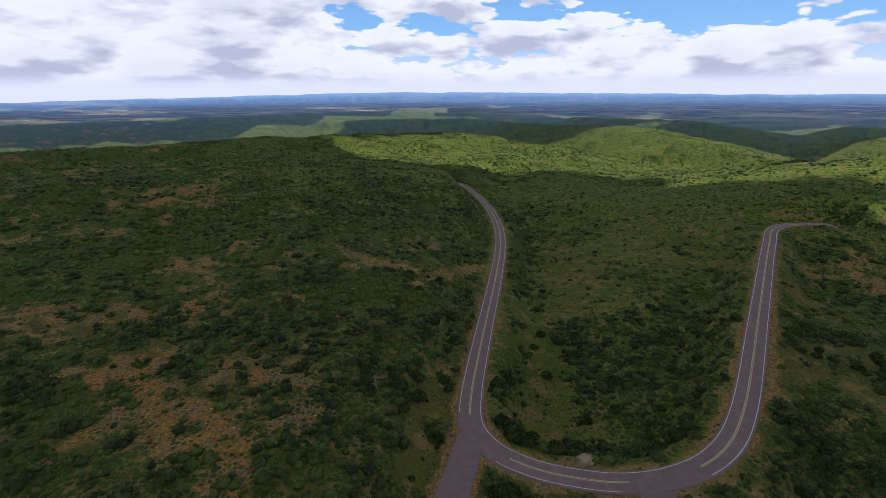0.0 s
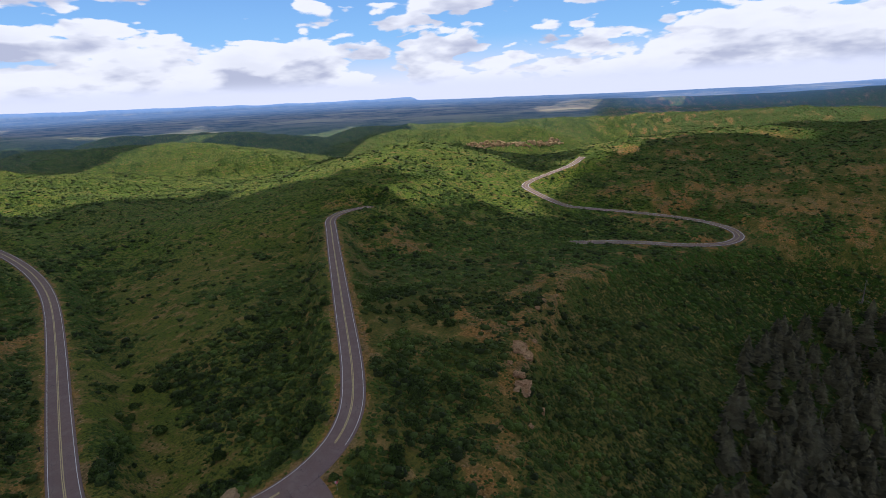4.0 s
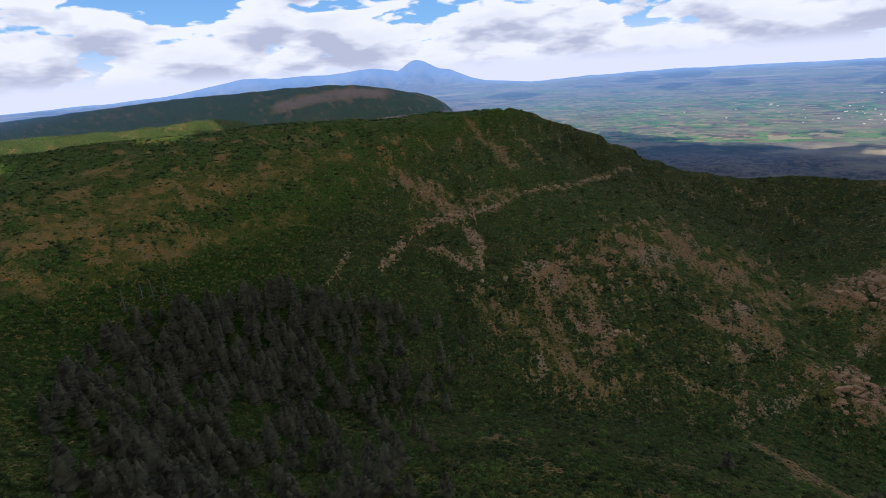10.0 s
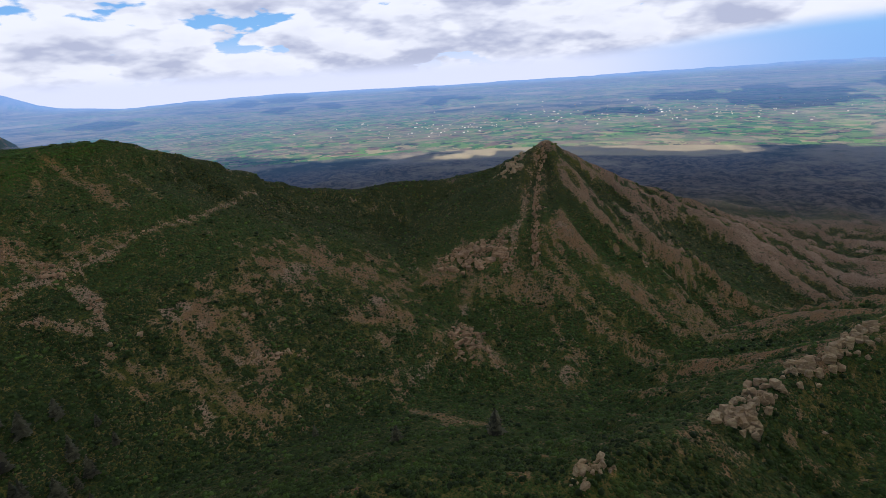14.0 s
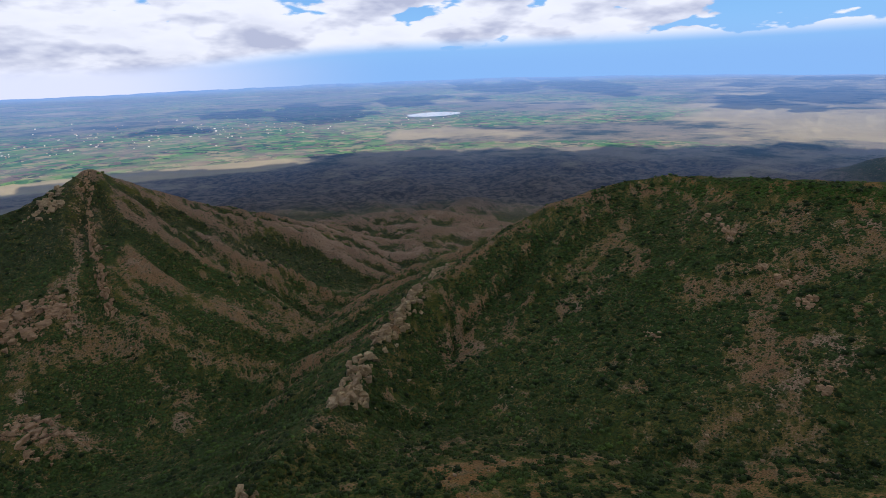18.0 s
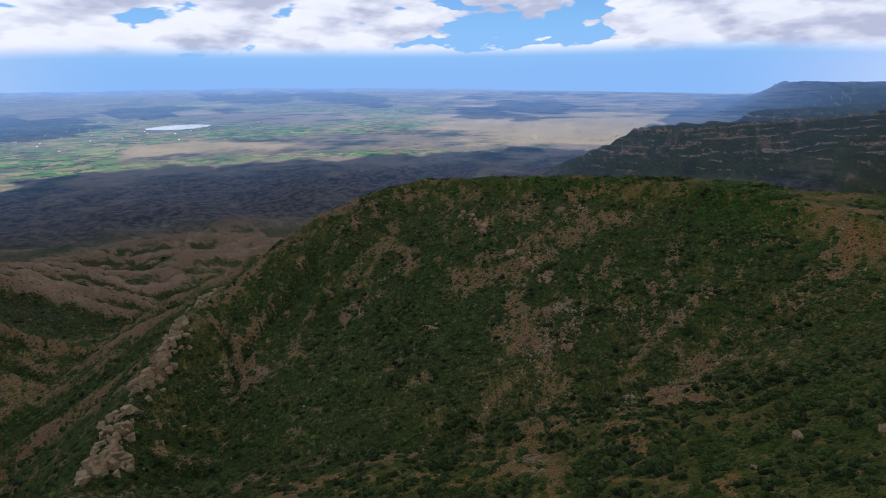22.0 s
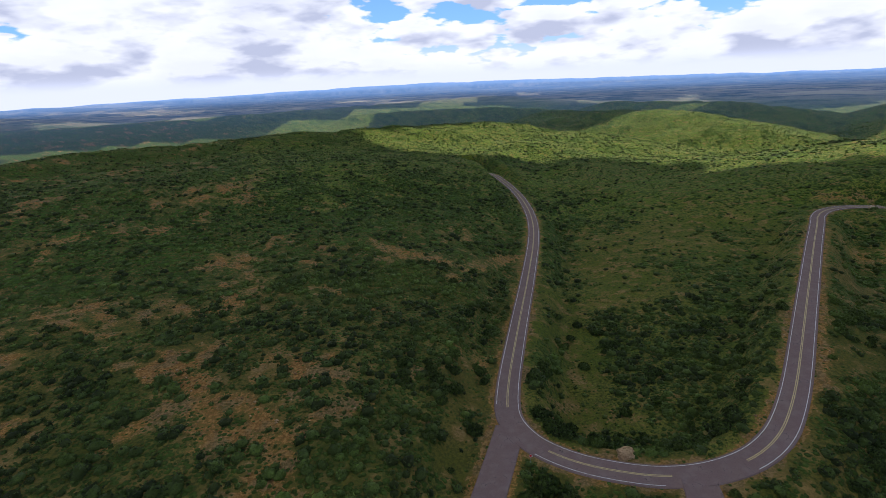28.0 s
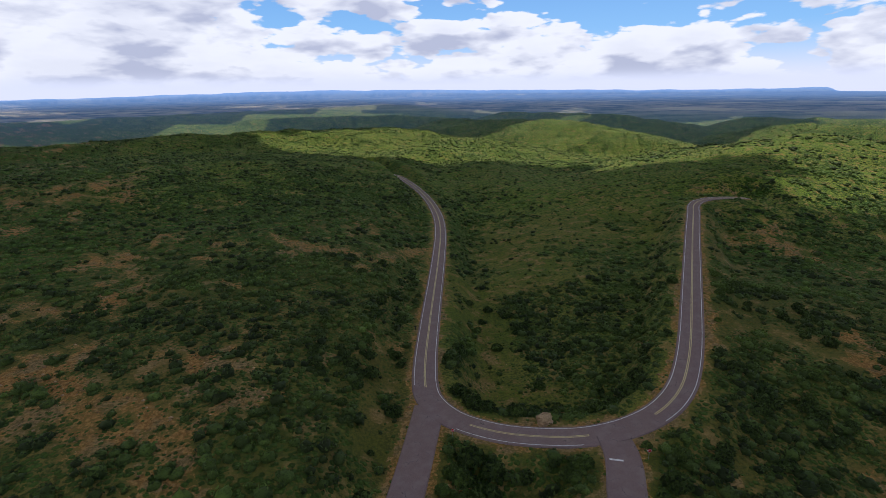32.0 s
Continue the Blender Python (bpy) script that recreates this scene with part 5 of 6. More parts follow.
for q, (width, line) in enumerate(LEDGE):
    ledge("broken red-tan sandstone ledge across the brushy slope", width, line, 70 + q)


# ---- plants ----
def shrub_template(seed, cards, sub):
    """Vertices and triangles of a low rounded oak clump of about 1 m radius, with ragged leaf sprays."""
    rg = np.random.RandomState(seed)
    bm = bmesh.new()
    bmesh.ops.create_icosphere(bm, subdivisions=sub, radius=1.0)
    V = np.array([v.co for v in bm.verts])
    F = [tuple(v.index for v in f.verts) for f in bm.faces]
    bm.free()
    lumps = rg.normal(size=(7, 3))
    lumps /= np.linalg.norm(lumps, axis=1)[:, None]
    bulge = 0.72 + 0.38 * np.max(np.exp(-((V[:, None] - lumps[None]) ** 2).sum(-1) / 0.25), 1)
    V = V * bulge[:, None] + rg.normal(size=V.shape) * 0.06
    V[:, 2] = np.maximum(V[:, 2], -0.25) * 0.72
    verts, faces = V.tolist(), list(F)
    for _ in range(cards):
        d = rg.normal(size=3)
        d[2] = abs(d[2]) * 0.9
        d /= np.linalg.norm(d)
        at = d * rg.uniform(0.78, 1.06) * np.array([1, 1, 0.74])
        a, b = rg.normal(size=3), rg.normal(size=3)
        a, b = a / np.linalg.norm(a) * 0.24, b / np.linalg.norm(b) * 0.24
        n0 = len(verts)
        verts += [(at - a * 0.6).tolist(), (at + b).tolist(), (at + a).tolist(), (at - b * 0.7).tolist()]
        faces += [(n0, n0 + 1, n0 + 2), (n0, n0 + 2, n0 + 3)]
    return np.array(verts), np.array(faces)


# ground that lies open to the hover point; the lee of the ridges carries fewer shrubs
slant = np.arctan2(Z - EYE_Z, RR)
crest = np.maximum.accumulate(slant, 0)
in_view = (np.arctan2(Z + 3.0 - EYE_Z, RR) >= np.concatenate([crest[:1], crest[:-1]])).astype(float).ravel()


def scatter(count, r0, r1, templates, size, seed, keep, least):
    """One mesh of many clumps, thicker where brush grows."""
    rg = np.random.RandomState(seed)
    n = count * 16
    r = np.sqrt(rg.uniform(r0 ** 2, r1 ** 2, n))
    a = rg.uniform(0, 2 * np.pi, n)
    x, y = r * np.sin(a), r * np.cos(a)
    z, out, edge, streak, hollow = lookup(x, y, gz, gout, gedge, gstreak, ghollow)
    brush, bare, rock = growth(x, y, out, edge, streak, hollow)
    brush = step(0.42, 0.66, brush)
    seen = lookup(x, y, in_view)[0]
    ok = keep(x, y, z, r, out) & (edge > 2.6) & (rg.uniform(size=n) < (least + (1 - least) * brush) * (1 - 0.7 * rock)) & (rg.uniform(size=n) < 0.06 + seen)
    x, y, z, r, edge, brush = [q[ok][:count] for q in (x, y, z, r, edge, brush)]
    s = size[0] + (size[1] - size[0]) * rg.uniform(size=len(x)) ** 1.8
    s = np.minimum(s, np.maximum(0.6, edge - 1.2)) * (0.55 + 0.45 * np.maximum(brush, 2 * least - 0.3))
    verts, faces, base = [], [], 0
    for q in range(len(x)):
        V, F = templates[q % len(templates)]
        t = rg.uniform(0, 6.28)
        c, si = math.cos(t) * s[q], math.sin(t) * s[q]
        W = np.empty_like(V)
        W[:, 0], W[:, 1] = V[:, 0] * c - V[:, 1] * si + x[q], V[:, 0] * si * 1.1 + V[:, 1] * c * 1.1 + y[q]
        W[:, 2] = V[:, 2] * s[q] * rg.uniform(0.75, 1.15) + z[q] + s[q] * 0.1
        verts.append(W)
        faces.append(F + base)
        base += len(V)
    return np.concatenate(verts), np.concatenate(faces), len(x)


def tri_mesh(name, V, F, mat):
    me = bpy.data.meshes.new(name)
    me.vertices.add(len(V))
    me.vertices.foreach_set("co", V.astype(np.float32).ravel())
    me.loops.add(len(F) * 3)
    me.loops.foreach_set("vertex_index", F.astype(np.int32).ravel())
    me.polygons.add(len(F))
    me.polygons.foreach_set("loop_start", np.arange(len(F), dtype=np.int32) * 3)
    me.polygons.foreach_set("loop_total", np.full(len(F), 3, np.int32))
    me.update(calc_edges=True)
    me.materials.append(mat)
    return me


NEAR_T = [shrub_template(q, 18, 1) for q in range(9)]
MID_T = [shrub_template(20 + q, 9, 0) for q in range(6)]
FAR_T = [shrub_template(40 + q, 4, 0) for q in range(4)]


def in_sight(x, y, z, r, out):
    return r > np.where(y > 30 + 0.3 * np.abs(x), 84.0, 120.0)


def open_hills(x, y, z, r, out):
    return (bearing_ramp(np.degrees(np.arctan2(x, y)) % 360, -22, 108, 2) > 0.5) & (out < -8) & ((r > 380) | (bearing_ramp(np.degrees(np.arctan2(x, y)) % 360, 9, 38, 2) > 0.5))


for name, count, r0, r1, T, size, seed, keep, least, label in [
    ("oak_brush", 11500, 84, 245, NEAR_T, (0.9, 2.5), 1, in_sight, 0.08, "dense dark green scrub oak clumps over red soil"),
    ("oak_thicket", 17000, 245, 540, MID_T, (1.0, 2.8), 2, lambda x, y, z, r, out: r > 0, 0.08, "dark green scrub oak thickets on slopes and flats"),
    ("far_brush", 13000, 540, 1250, FAR_T, (1.0, 3.4), 3, lambda x, y, z, r, out: ~((out > 350) & (r > 1000)), 0.12, "scattered green shrubs on the farther hills"),
    ("hill_brush", 16000, 170, 1800, FAR_T, (1.1, 2.5), 4, open_hills, 0.55, "round green shrubs dotting the open grassy hills"),
]:
    V, F, n = scatter(count, r0, r1, T, size, seed, keep, least)
    tagged(new(name, tri_mesh(name, V, F, oak_leaves)), label, "shrubs", kind="stuff")


# firs in the shaded bowl
def fir_parts(seed, dead=False):
    rg = random.Random(seed)
    bm = bmesh.new()
    bmesh.ops.create_cone(bm, cap_ends=True, segments=6, radius1=0.022, radius2=0.004, depth=1.0, matrix=Matrix.Translation((0, 0, 0.5)))
    trunk = bpy.data.meshes.new("trunk")
    bm.to_mesh(trunk)
    bm.free()
    trunk.materials.append(bark_mat)
    verts, faces = [], []
    tiers = 9 if dead else 12
    for q in range(tiers):
        h = 0.1 + 0.88 * q / (tiers - 1)
        reach = (0.27 * (1 - h) ** 0.7 + 0.02) * (0.8 if dead else 1)
        if not dead:  # a ragged drooping skirt to each tier
            n0, m = len(verts), 9
            verts.append((0, 0, h + 0.06))
            for c in range(m):
                a, l = 6.283 * (c + rg.uniform(-0.3, 0.3)) / m, reach * rg.uniform(0.55, 0.95)
                verts.append((math.cos(a) * l, math.sin(a) * l, h - 0.035 + rg.uniform(-0.02, 0.02)))
            faces += [(n0, n0 + 1 + c, n0 + 1 + (c + 1) % m) for c in range(m)]
        for m in range(4 if dead else 6):
            a = rg.uniform(0, 6.28)
            l = reach * rg.uniform(0.8, 1.3)
            d, s = Vector((math.cos(a), math.sin(a), 0)), Vector((-math.sin(a), math.cos(a), 0))
            wide = 0.006 if dead else 0.22 * l + 0.008
            n0 = len(verts)
            z0 = h + rg.uniform(-0.02, 0.02)
            verts += [tuple(d * 0.01 + Vector((0, 0, z0 + 0.03))), tuple(d * l * 0.6 + s * wide + Vector((0, 0, z0 - 0.01))), tuple(d * l + Vector((0, 0, z0 - 0.045))), tuple(d * l * 0.6 - s * wide + Vector((0, 0, z0 - 0.01)))]
            faces += [(n0, n0 + 1, n0 + 2), (n0, n0 + 2, n0 + 3)]
    crown = bpy.data.meshes.new("crown")
    crown.from_pydata(verts, [], faces)
    crown.materials.append(bark_mat if dead else needles)
    return trunk, crown


def fir(kind, seed, label):
    trunk, crown = fir_parts(seed, kind == "dead_fir")
    ob = tagged(new(kind), label, "tree", "firs in the bowl")
    part("trunk", trunk, None, ob)
    part("branches" if kind == "dead_fir" else "crown", crown, None, ob)
    return ob


def fir_spot(rg):
    while True:
        az, el = rg.gauss(98, 12), -19.5 - abs(rg.gauss(0, 13))
        thick = float(fbm(np.array([az / 5.0]), np.array([el / 5.0]), 2)[0])
        if 79 < az < 126 and el > -44 and el < -20.5 - max(0.0, 88 - az) * 0.6 - max(0.0, az - 104) * 0.35 and thick > rg.uniform(-1.5, 0.6):
            return az, el


rng = random.Random(11)
kinds = [fir("fir_tree", 60 + q, "grey-green fir spire on the steep shaded slope") for q in range(5)] + [fir("dead_fir", 80, "bare grey dead fir among living trees")]
spots = []
while len(spots) < 280:
    spots.append(fir_spot(rng))
spots += [(90.5, -18.6), (91.4, -19.0), (92.6, -18.8), (88.8, -19.4), (121, -33), (145, -36), (155, -38), (168, -38)]
for q, (az, el) in enumerate(spots):
    at = sight(az, el, 75.0)
    src = kinds[5] if 280 <= q < 284 or q % 41 == 7 else kinds[q % 5]
    hgt = rng.uniform(10, 20)
    m = Matrix.LocRotScale(at - Vector((0, 0, 0.3)), Euler((0, 0, rng.uniform(0, 6.3))), None) @ Matrix.Scale(1, 4)
    if q < 6:
        ob = kinds[q]
        ob.matrix_world = m
    else:
        ob = copy_thing(src, m)
    wd = hgt * rng.uniform(1.0, 1.5)
    ob.scale = (wd, wd, hgt)

# the rest of the stand, too many to pick apart
V, F, base = [], [], 0
crowns = []
for q in range(5):
    me = kinds[q].children[0].data if "crown" in kinds[q].children[0].name else kinds[q].children[1].data
    v = np.array([w.co for w in me.vertices])
    me.calc_loop_triangles()
    crowns.append((v, np.array([tuple(t.vertices) for t in me.loop_triangles])))
rg = np.random.RandomState(12)
for q in range(260):
    at = sight(*fir_spot(rng), 75.0)
    v, f = crowns[q % 5]
    hgt, t = rg.uniform(10, 20), rg.uniform(0, 6.28)
    w = v * (hgt * rg.uniform(1.0, 1.4), hgt * rg.uniform(1.0, 1.4), hgt)
    w = np.stack([w[:, 0] * math.cos(t) - w[:, 1] * math.sin(t) + at.x, w[:, 0] * math.sin(t) + w[:, 1] * math.cos(t) + at.y, w[:, 2] + at.z - 0.3], -1)
    V.append(w)
    F.append(f + base)
    base += len(v)
tagged(new("fir_stand", tri_mesh("fir_stand", np.concatenate(V), np.concatenate(F), needles)), "dense stand of grey-green firs in the shaded bowl", "trees", kind="stuff")


# single oak shrubs beside the roads
def oak_parts(seed):
    V, F = shrub_template(seed, 260, 2)
    crown = tri_mesh("crown", V * (1, 1, 1.1) + (0, 0, 0.25), F, oak_leaves)
    bm = bmesh.new()
    rg = random.Random(seed)
    for _ in range(5):
        lean = Euler((rg.uniform(-0.5, 0.5), rg.uniform(-0.5, 0.5), 0)).to_matrix().to_4x4()
        bmesh.ops.create_cone(bm, segments=5, radius1=0.05, radius2=0.02, depth=0.8, matrix=lean @ Matrix.Translation((0, 0, 0.3)))
    stem = bpy.data.meshes.new("stem")
    bm.to_mesh(stem)
    bm.free()
    stem.materials.append(bark_mat)
    return crown, stem


oaks = []
for q in range(6):
    crown, stem = oak_parts(300 + q)
    ob = tagged(new("oak_shrub"), "rounded leafy green scrub oak beside the road", "shrub", "oak shrubs by the roads")
    part("crown", crown, None, ob)
    part("stem", stem, None, ob)
    oaks.append(ob)
THICKETS = [(18.6, 101.5, 3.2), (15.1, 95.9, 3), (20, 93, 3.4), (23, 97, 3), (16.5, 90, 2.6), (29.5, 94, 1.9), (42, 92.5, 2.4), (38.8, 91, 2.2), (58.8, 82.6, 2.6), (65.5, 90.5, 2.2), (59.3, 95, 1.2),
            (24, 123, 2.6), (21.5, 129.5, 2.4), (27, 120, 2.2), (34.5, 116.5, 2.8), (39.5, 117.5, 3), (44, 116.5, 2.6), (50.5, 112.8, 2.6), (55.8, 113.5, 2.8), (61.5, 115.5, 2.8), (68, 118, 2.6), (73, 122, 2.4), (2.5, 122, 2.2)]
rng, count = random.Random(21), 0
while count < 180:
    az, d = rng.uniform(-8, 52), rng.uniform(92, 250)
    x, y = d * math.sin(radians(az)), d * math.cos(radians(az))
    if count < len(THICKETS):
        x, y, _ = THICKETS[count]
    z, edge, out = [float(g[0]) for g in lookup([x], [y], gz, gedge, gout)]
    size = rng.uniform(0.9, 2.4)
    if count < len(THICKETS):
        size = THICKETS[count][2]
    elif not size + 1.0 < edge < 40 or out > -4:
        continue
    m = Matrix.LocRotScale(Vector((x, y, z - 0.1)), Euler((0, 0, rng.uniform(0, 6.3))), None)
    if count < 6:
        ob = oaks[count]
        ob.matrix_world = m
    else:
        ob = copy_thing(oaks[count % 6], m)
    ob.scale = (size, size * rng.uniform(0.85, 1.2), size * rng.uniform(0.8, 1.1))
    count += 1


# ---- the cloud overhead, whose shade lies on the mesa and the near valley ----
def shade_wanted(x, y):
    """Where cloud shade lies on the land: above 0 in the shade."""
    r = np.sqrt(x * x + y * y)
    az = np.degrees(np.arctan2(x, y)) % 360
    reach = np.interp(az, [0, 14, 30, 36, 45, 54, 60, 68, 76, 100, 106, 128, 150, 200, 240, 255, 262, 290, 320, 340, 349, 353, 360],
                      [690, 680, 560, 400, 370, 390, 470, 610, 760, 830, 3600, 2600, 1900, 1850, 2000, 2100, 4000, 4200, 1900, 1400, 1150, 780, 690])
    edge = (reach - r) / 220.0 + 0.7 * fbm(x / 170.0, y / 170.0, 4)
    more = fbm(x / 480.0 + 3, y / 480.0 + 8, 4) * 1.3 - 0.75
    more = np.where(r > np.maximum(reach + 350, 2900), more, -1)
    hills = 0.4 - (((x - 230) / 260.0) ** 2 + ((y - 1330) / 150.0) ** 2)
    south = np.where(r > 2150, 0.12 + 1.3 * fbm(x / 400.0 + 2, y / 400.0, 4), -1)
    south = np.where(bearing_ramp(az, 325, 445, 10) > 0.5, south, -1)
    canyon = 1 - (((x - 1010) / 420.0) ** 2 + ((y - 1560) / 300.0) ** 2) + 0.5 * fbm(x / 200.0, y / 200.0 + 4, 3)
    patches = np.where((bearing_ramp(az, -20, 60, 4) > 0.5) & (r > 620), 1.1 * fbm(x / 330.0 + 1, y / 330.0 + 6, 4) - 0.28, -1)
    mesa = 1 - (((x - 2600) / 800.0) ** 2 + ((y + 850) / 560.0) ** 2)
    mesa = np.maximum(mesa, 1 - (((x - 3150) / 700.0) ** 2 + ((y - 150) / 800.0) ** 2))
    hills = np.maximum(np.maximum(np.maximum(hills, patches), np.maximum(south, canyon)), mesa)
    return np.maximum(np.maximum(edge, more * (r < 5200)), hills)


def cloud_bank(cell, reach, inner, base, seed, name):
    """Lumpy slab of vapour, floating where the sun must pass it to reach the shaded ground."""
    q = np.arange(-reach, reach + cell, cell)
    X, Y = np.meshgrid(q, q, indexing="ij")
    S = shade_wanted(X, Y)
    R = np.maximum(np.abs(X), np.abs(Y))
    full = (S[:-1, :-1] > 0) | (S[1:, :-1] > 0) | (S[:-1, 1:] > 0) | (S[1:, 1:] > 0)
    full &= (R[:-1, :-1] >= inner) & (R[:-1, :-1] <= reach - cell)
    shift = SUN_DIR * (base / SUN_DIR.z)
    swell = np.clip(S, 0, 1.2)
    zb = base - 12 * swell + 10 * fbm(X / 160.0, Y / 160.0, 3)
    zt = base + 25 + 160 * swell ** 0.7 + 60 * fbm(X / 200.0 + 5, Y / 200.0, 4) * swell
    m = X.shape[1]
    idx = np.arange(X.size).reshape(X.shape)
    bottom = np.stack([X + shift.x, Y + shift.y, zb], -1).reshape(-1, 3)
    top = np.stack([X + shift.x, Y + shift.y, np.maximum(zt, zb + 4)], -1).reshape(-1, 3)
    ii, jj = np.nonzero(full)
    quad = np.stack([idx[ii, jj], idx[ii + 1, jj], idx[ii + 1, jj + 1], idx[ii, jj + 1]], -1)
    faces = np.concatenate([quad[:, ::-1], quad + X.size])
    V = np.concatenate([bottom, top])
    used, inv = np.unique(faces, return_inverse=True)
    me = link_mesh(name, V[used], inv.reshape(faces.shape), [cloud_mat], True)
    return tagged(new(name, me), "broad grey-white cumulus bank drifting overhead", "cloud", kind="structure")


cloud_bank(25.0, 1500.0, 0.0, 1500.0, 1, "cloud")
cloud_bank(75.0, 5400.0, 1500.0, 1500.0, 2, "cloud")


# ---- loose stones on the plateau ----
def pebble(seed):
    rg = np.random.RandomState(seed)
    V = np.array([(1, 0, 0), (-1, 0, 0), (0, 1, 0), (0, -1, 0), (0, 0, 0.7), (0, 0, -0.5)]) * rg.uniform(0.6, 1.1, (6, 1))
    return V, np.array([(0, 2, 4), (2, 1, 4), (1, 3, 4), (3, 0, 4), (2, 0, 5), (1, 2, 5), (3, 1, 5), (0, 3, 5)])


def stones(count, r0, r1, size, seed, where):
    rg = np.random.RandomState(seed)
    n = count * 12
    r = np.sqrt(rg.uniform(r0 ** 2, r1 ** 2, n))
    a = rg.uniform(0, 2 * np.pi, n)
    x, y = r * np.sin(a), r * np.cos(a)
    z, out, edge, streak, hol = lookup(x, y, gz, gout, gedge, gstreak, ghollow)
    brush, bare, rock = growth(x, y, out, edge, streak, hol)
    ok = (edge > 1.0) & (rg.uniform(size=n) < np.maximum(bare - 0.25, rock) * (1 - 0.8 * brush)) & where(x, y, r, out)
    x, y, z = x[ok][:count], y[ok][:count], z[ok][:count]
    T = [pebble(q) for q in range(6)]
    verts, faces = [], []
    for q in range(len(x)):
        V, F = T[q % 6]
        s = size[0] + (size[1] - size[0]) * rg.uniform() ** 3
        verts.append(V * (s * rg.uniform(0.7, 1.5), s, s) + (x[q], y[q], z[q] + 0.1 * s))
        faces.append(F + 6 * q)
    return np.concatenate(verts), np.concatenate(faces)


stone_mat, n = material("loose_stone")
finish(n, n.mix(n.add("ShaderNodeNewGeometry").outputs["Random Per Island"], (0.15, 0.08, 0.04), (0.4, 0.26, 0.15)), 0.95)
V, F = stones(4200, 84, 300, (0.1, 0.6), 3, lambda x, y, r, out: out < 30)
tagged(new("loose_stones", tri_mesh("loose_stones", V, F, stone_mat)), "small tan stones strewn over bare red soil", "stones", kind="stuff")
V, F = stones(5500, 140, 900, (0.3, 2.0), 4, lambda x, y, r, out: out > 5)
tagged(new("scree", tri_mesh("scree", V, F, stone_mat)), "tan scree and broken blocks on the steep slopes", "scree", kind="stuff")

# ---- far valley: reservoir and town ----
water_mat, n = material("lake_water")
finish(n, (0.30, 0.36, 0.44), 0.15, spec=0.5)
rows, cols = 5, 14
V, F = [], []
for a in range(rows):
    for b in range(cols):
        u, v = b / (cols - 1), a / (rows - 1)
        half = 0.22 * math.sin(math.pi * min(max(u, 0.04), 0.96)) ** 0.5
        at = sight(205.0 + 5.6 * u, -3.98 + 0.1 * u - 0.06 + half * (v * 2 - 1), 1500.0)
        V.append((at.x, at.y, at.z + 2.5))
for a in range(rows - 1):
    for b in range(cols - 1):
        q = a * cols + b
        F.append((q, q + 1, q + cols + 1, q + cols))
tagged(new("water", link_mesh("water", V, F, [water_mat], True)), "pale reservoir lying in the far valley", "lake", kind="structure")

house_mat, n = material("far_house_paint")
finish(n, n.mix(n.add("ShaderNodeNewGeometry").outputs["Random Per Island"], (0.2, 0.18, 0.17), (0.7, 0.68, 0.66)), 0.7)
rg = np.random.RandomState(9)
V, F = [], []
for q in range(260):
    az, el = rg.normal(186, 13), -4.4 + rg.normal(0, 0.55)
    if rg.uniform() < 0.3:
        az, el = rg.normal(166, 8), -5.3 + rg.normal(0, 0.3)
    if not 140 < az < 222 or el > -2.6:
        continue
    at = sight(az, el, 1500.0)
    w2, d2, h2 = rg.uniform(1.5, 5), rg.uniform(1.5, 3), rg.uniform(1.5, 2.6)
    c2, s2 = math.cos(rg.uniform(0, 3)), math.sin(rg.uniform(0, 3))
    n0 = len(V)
    for zz in (-1.0, h2):
        for sx, sy in ((-1, -1), (1, -1), (1, 1), (-1, 1)):
            V.append((at.x + sx * w2 * c2 - sy * d2 * s2, at.y + sx * w2 * s2 + sy * d2 * c2, at.z + zz))
    V += [(at.x - w2 * c2, at.y - w2 * s2, at.z + h2 + 1.6), (at.x + w2 * c2, at.y + w2 * s2, at.z + h2 + 1.6)]
    F += [(n0, n0 + 1, n0 + 5, n0 + 4), (n0 + 1, n0 + 2, n0 + 6, n0 + 5), (n0 + 2, n0 + 3, n0 + 7, n0 + 6), (n0 + 3, n0, n0 + 4, n0 + 7),
          (n0 + 4, n0 + 5, n0 + 9, n0 + 8), (n0 + 6, n0 + 7, n0 + 8, n0 + 9), (n0 + 5, n0 + 6, n0 + 9), (n0 + 7, n0 + 4, n0 + 8)]
tagged(new("town", link_mesh("town", V, F, [house_mat])), "white and grey buildings of a far valley town", "buildings", kind="stuff")


# ---- small things beside the junction ----
def metal(name, colour, rough=0.5):
    mat, n = material(name)
    p = place(n)
    finish(n, n.mix(n.ramp(n.noise(p, 6.0, 5, 0.6), 0.4, 0.7), colour, tuple(v * 0.75 for v in colour)), rough)
    return mat


red_metal, white_metal, post_metal = metal("red_sign_face", (0.5, 0.02, 0.02)), metal("white_sign_edge", (0.75, 0.75, 0.75)), metal("galvanised_post", (0.3, 0.3, 0.3))
dark_post = metal("dark_marker", (0.03, 0.028, 0.026), 0.7)


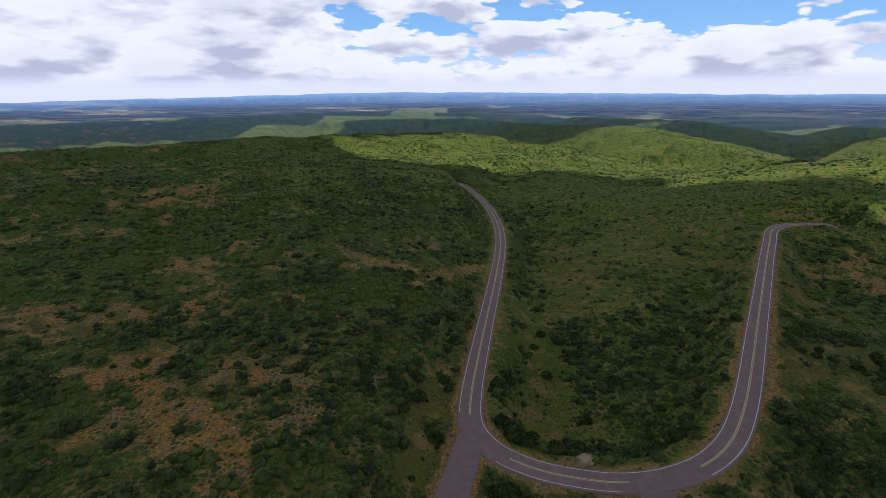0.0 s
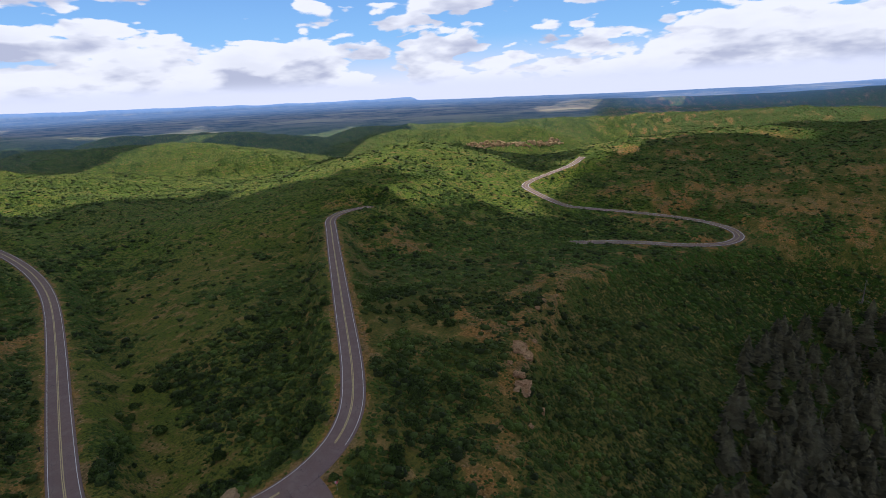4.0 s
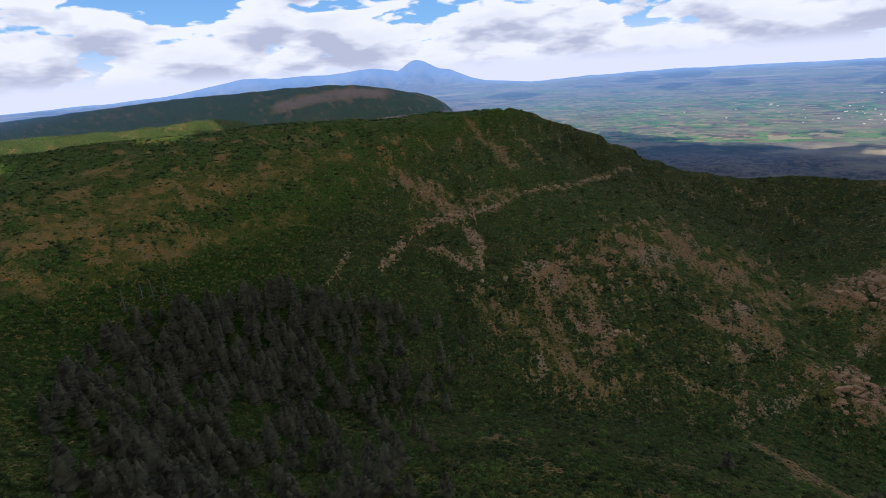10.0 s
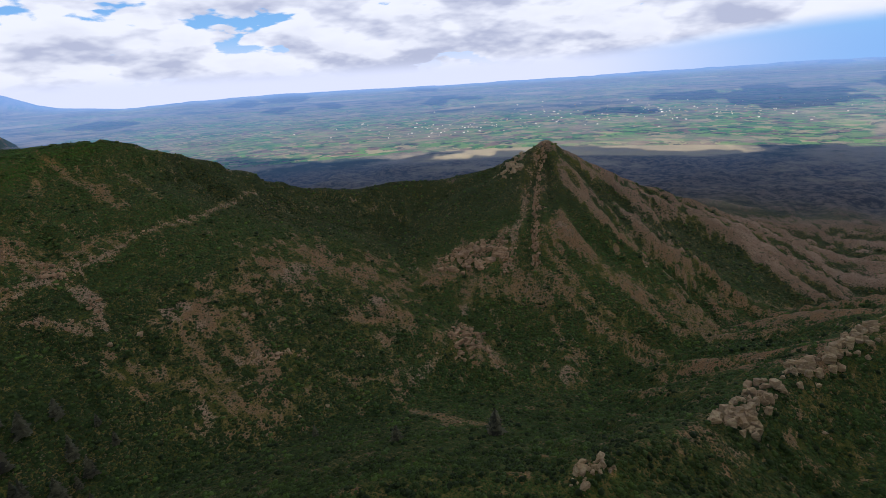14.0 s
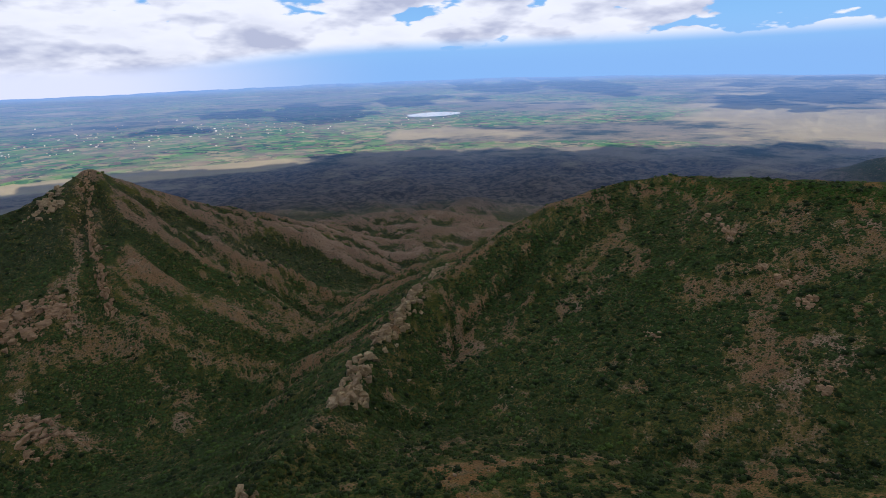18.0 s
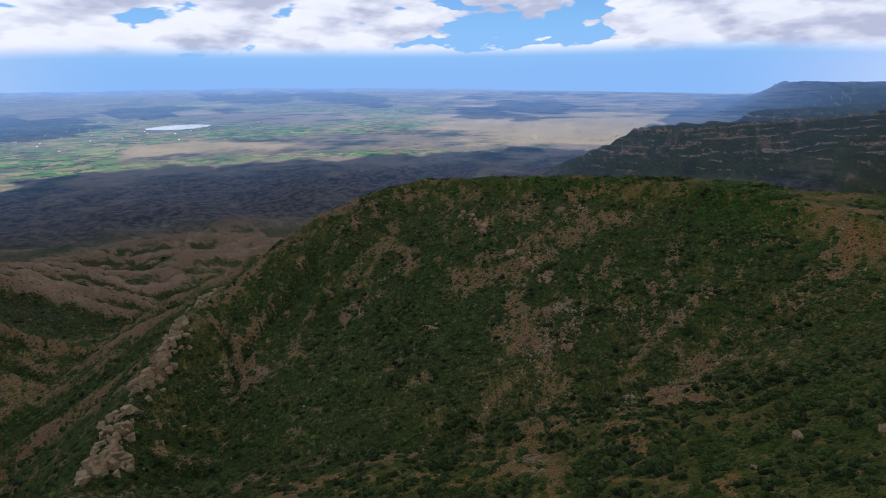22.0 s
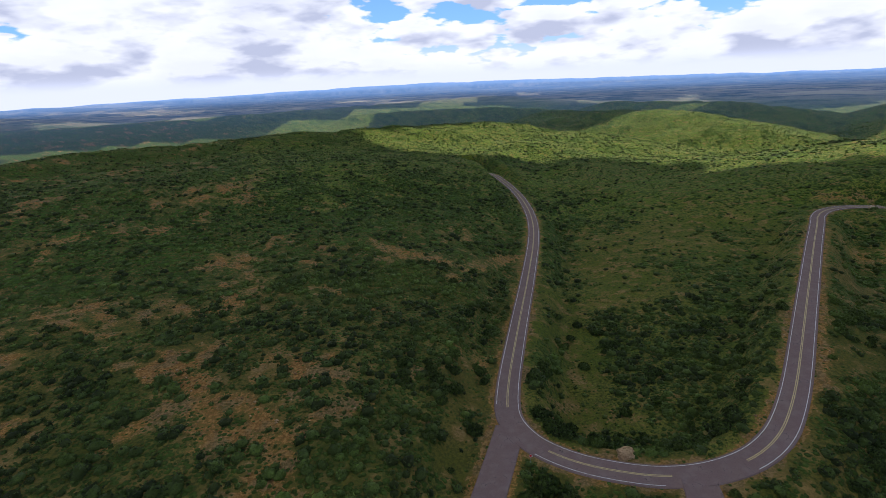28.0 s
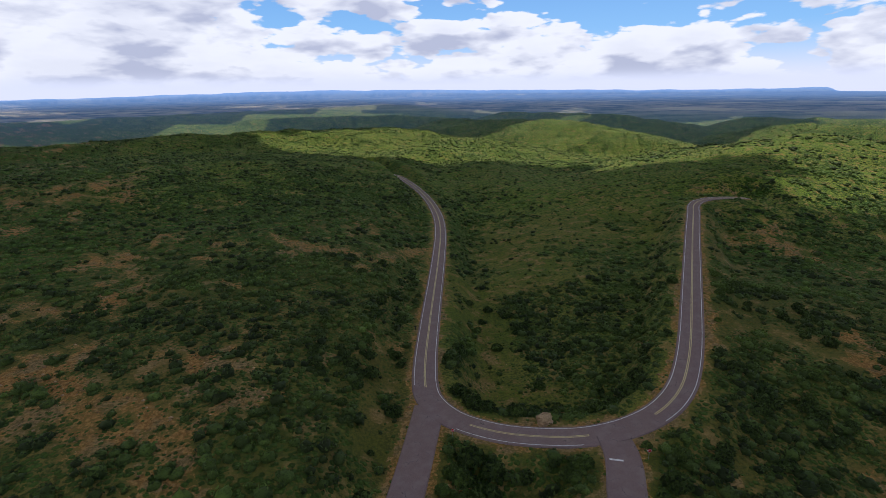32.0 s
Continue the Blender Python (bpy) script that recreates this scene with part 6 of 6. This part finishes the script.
def plate(r, depth, y, sides=8):
    bm = bmesh.new()
    m = Matrix.Translation((0, y, 0)) @ Matrix.Rotation(radians(90), 4, "X") @ Matrix.Rotation(math.pi / sides, 4, "Z")
    bmesh.ops.create_cone(bm, cap_ends=True, segments=sides, radius1=r, radius2=r, depth=depth, matrix=m)
    return bm


def stop_sign(x, y, face):
    """Octagon on a post, its face turned to a bearing."""
    ob = tagged(new("stop_sign"), "red octagonal stop sign on a thin metal post", "road sign", "signs at the junction")
    ob.matrix_world = Matrix.LocRotScale(Vector((x, y, ground_z(x, y))), Euler((0, 0, radians(face))), None)
    bm = bmesh.new()
    bmesh.ops.create_cube(bm, size=1.0, matrix=Matrix.Translation((0, 0, 1.3)) @ Matrix.Diagonal((0.07, 0.05, 2.9, 1)))
    part("post", bm, post_metal, ob)
    for name, r, y2, mat in (("border", 0.46, -0.045, white_metal), ("sign_face", 0.41, -0.062, red_metal)):
        bm = plate(r, 0.012, y2)
        bmesh.ops.translate(bm, verts=bm.verts, vec=(0, 0, 2.35))
        part(name, bm, mat, ob)
    curve = bpy.data.curves.new("lettering", "FONT")
    curve.body, curve.size, curve.align_x, curve.align_y = "STOP", 0.3, "CENTER", "CENTER"
    word = new("lettering", curve)
    curve.materials.append(white_metal)
    word.parent = ob
    word.matrix_local = Matrix.Translation((0, -0.072, 2.35)) @ Matrix.Rotation(radians(90), 4, "X")


SIGN_A, SIGN_B, MARK = (15.9, 109.2), (57.3, 91.0), (15.0, 176.4)
stop_sign(*SIGN_A, -10)
stop_sign(*SIGN_B, -20)
ob = tagged(new("marker_post"), "short dark marker post beside the road", "marker post")
ob.location = (*MARK, ground_z(*MARK))
bm = bmesh.new()
bmesh.ops.create_cube(bm, size=1.0, matrix=Matrix.Translation((0, 0, 0.55)) @ Matrix.Diagonal((0.3, 0.12, 1.3, 1)))
bmesh.ops.bevel(bm, geom=bm.edges[:], offset=0.03, segments=2, affect="EDGES")
part("post", bm, dark_post, ob)
bm = bmesh.new()
bmesh.ops.create_cube(bm, size=1.0, matrix=Matrix.Translation((0, -0.02, 1.35)) @ Matrix.Diagonal((0.7, 0.06, 0.5, 1)))
part("marker_plate", bm, dark_post, ob)
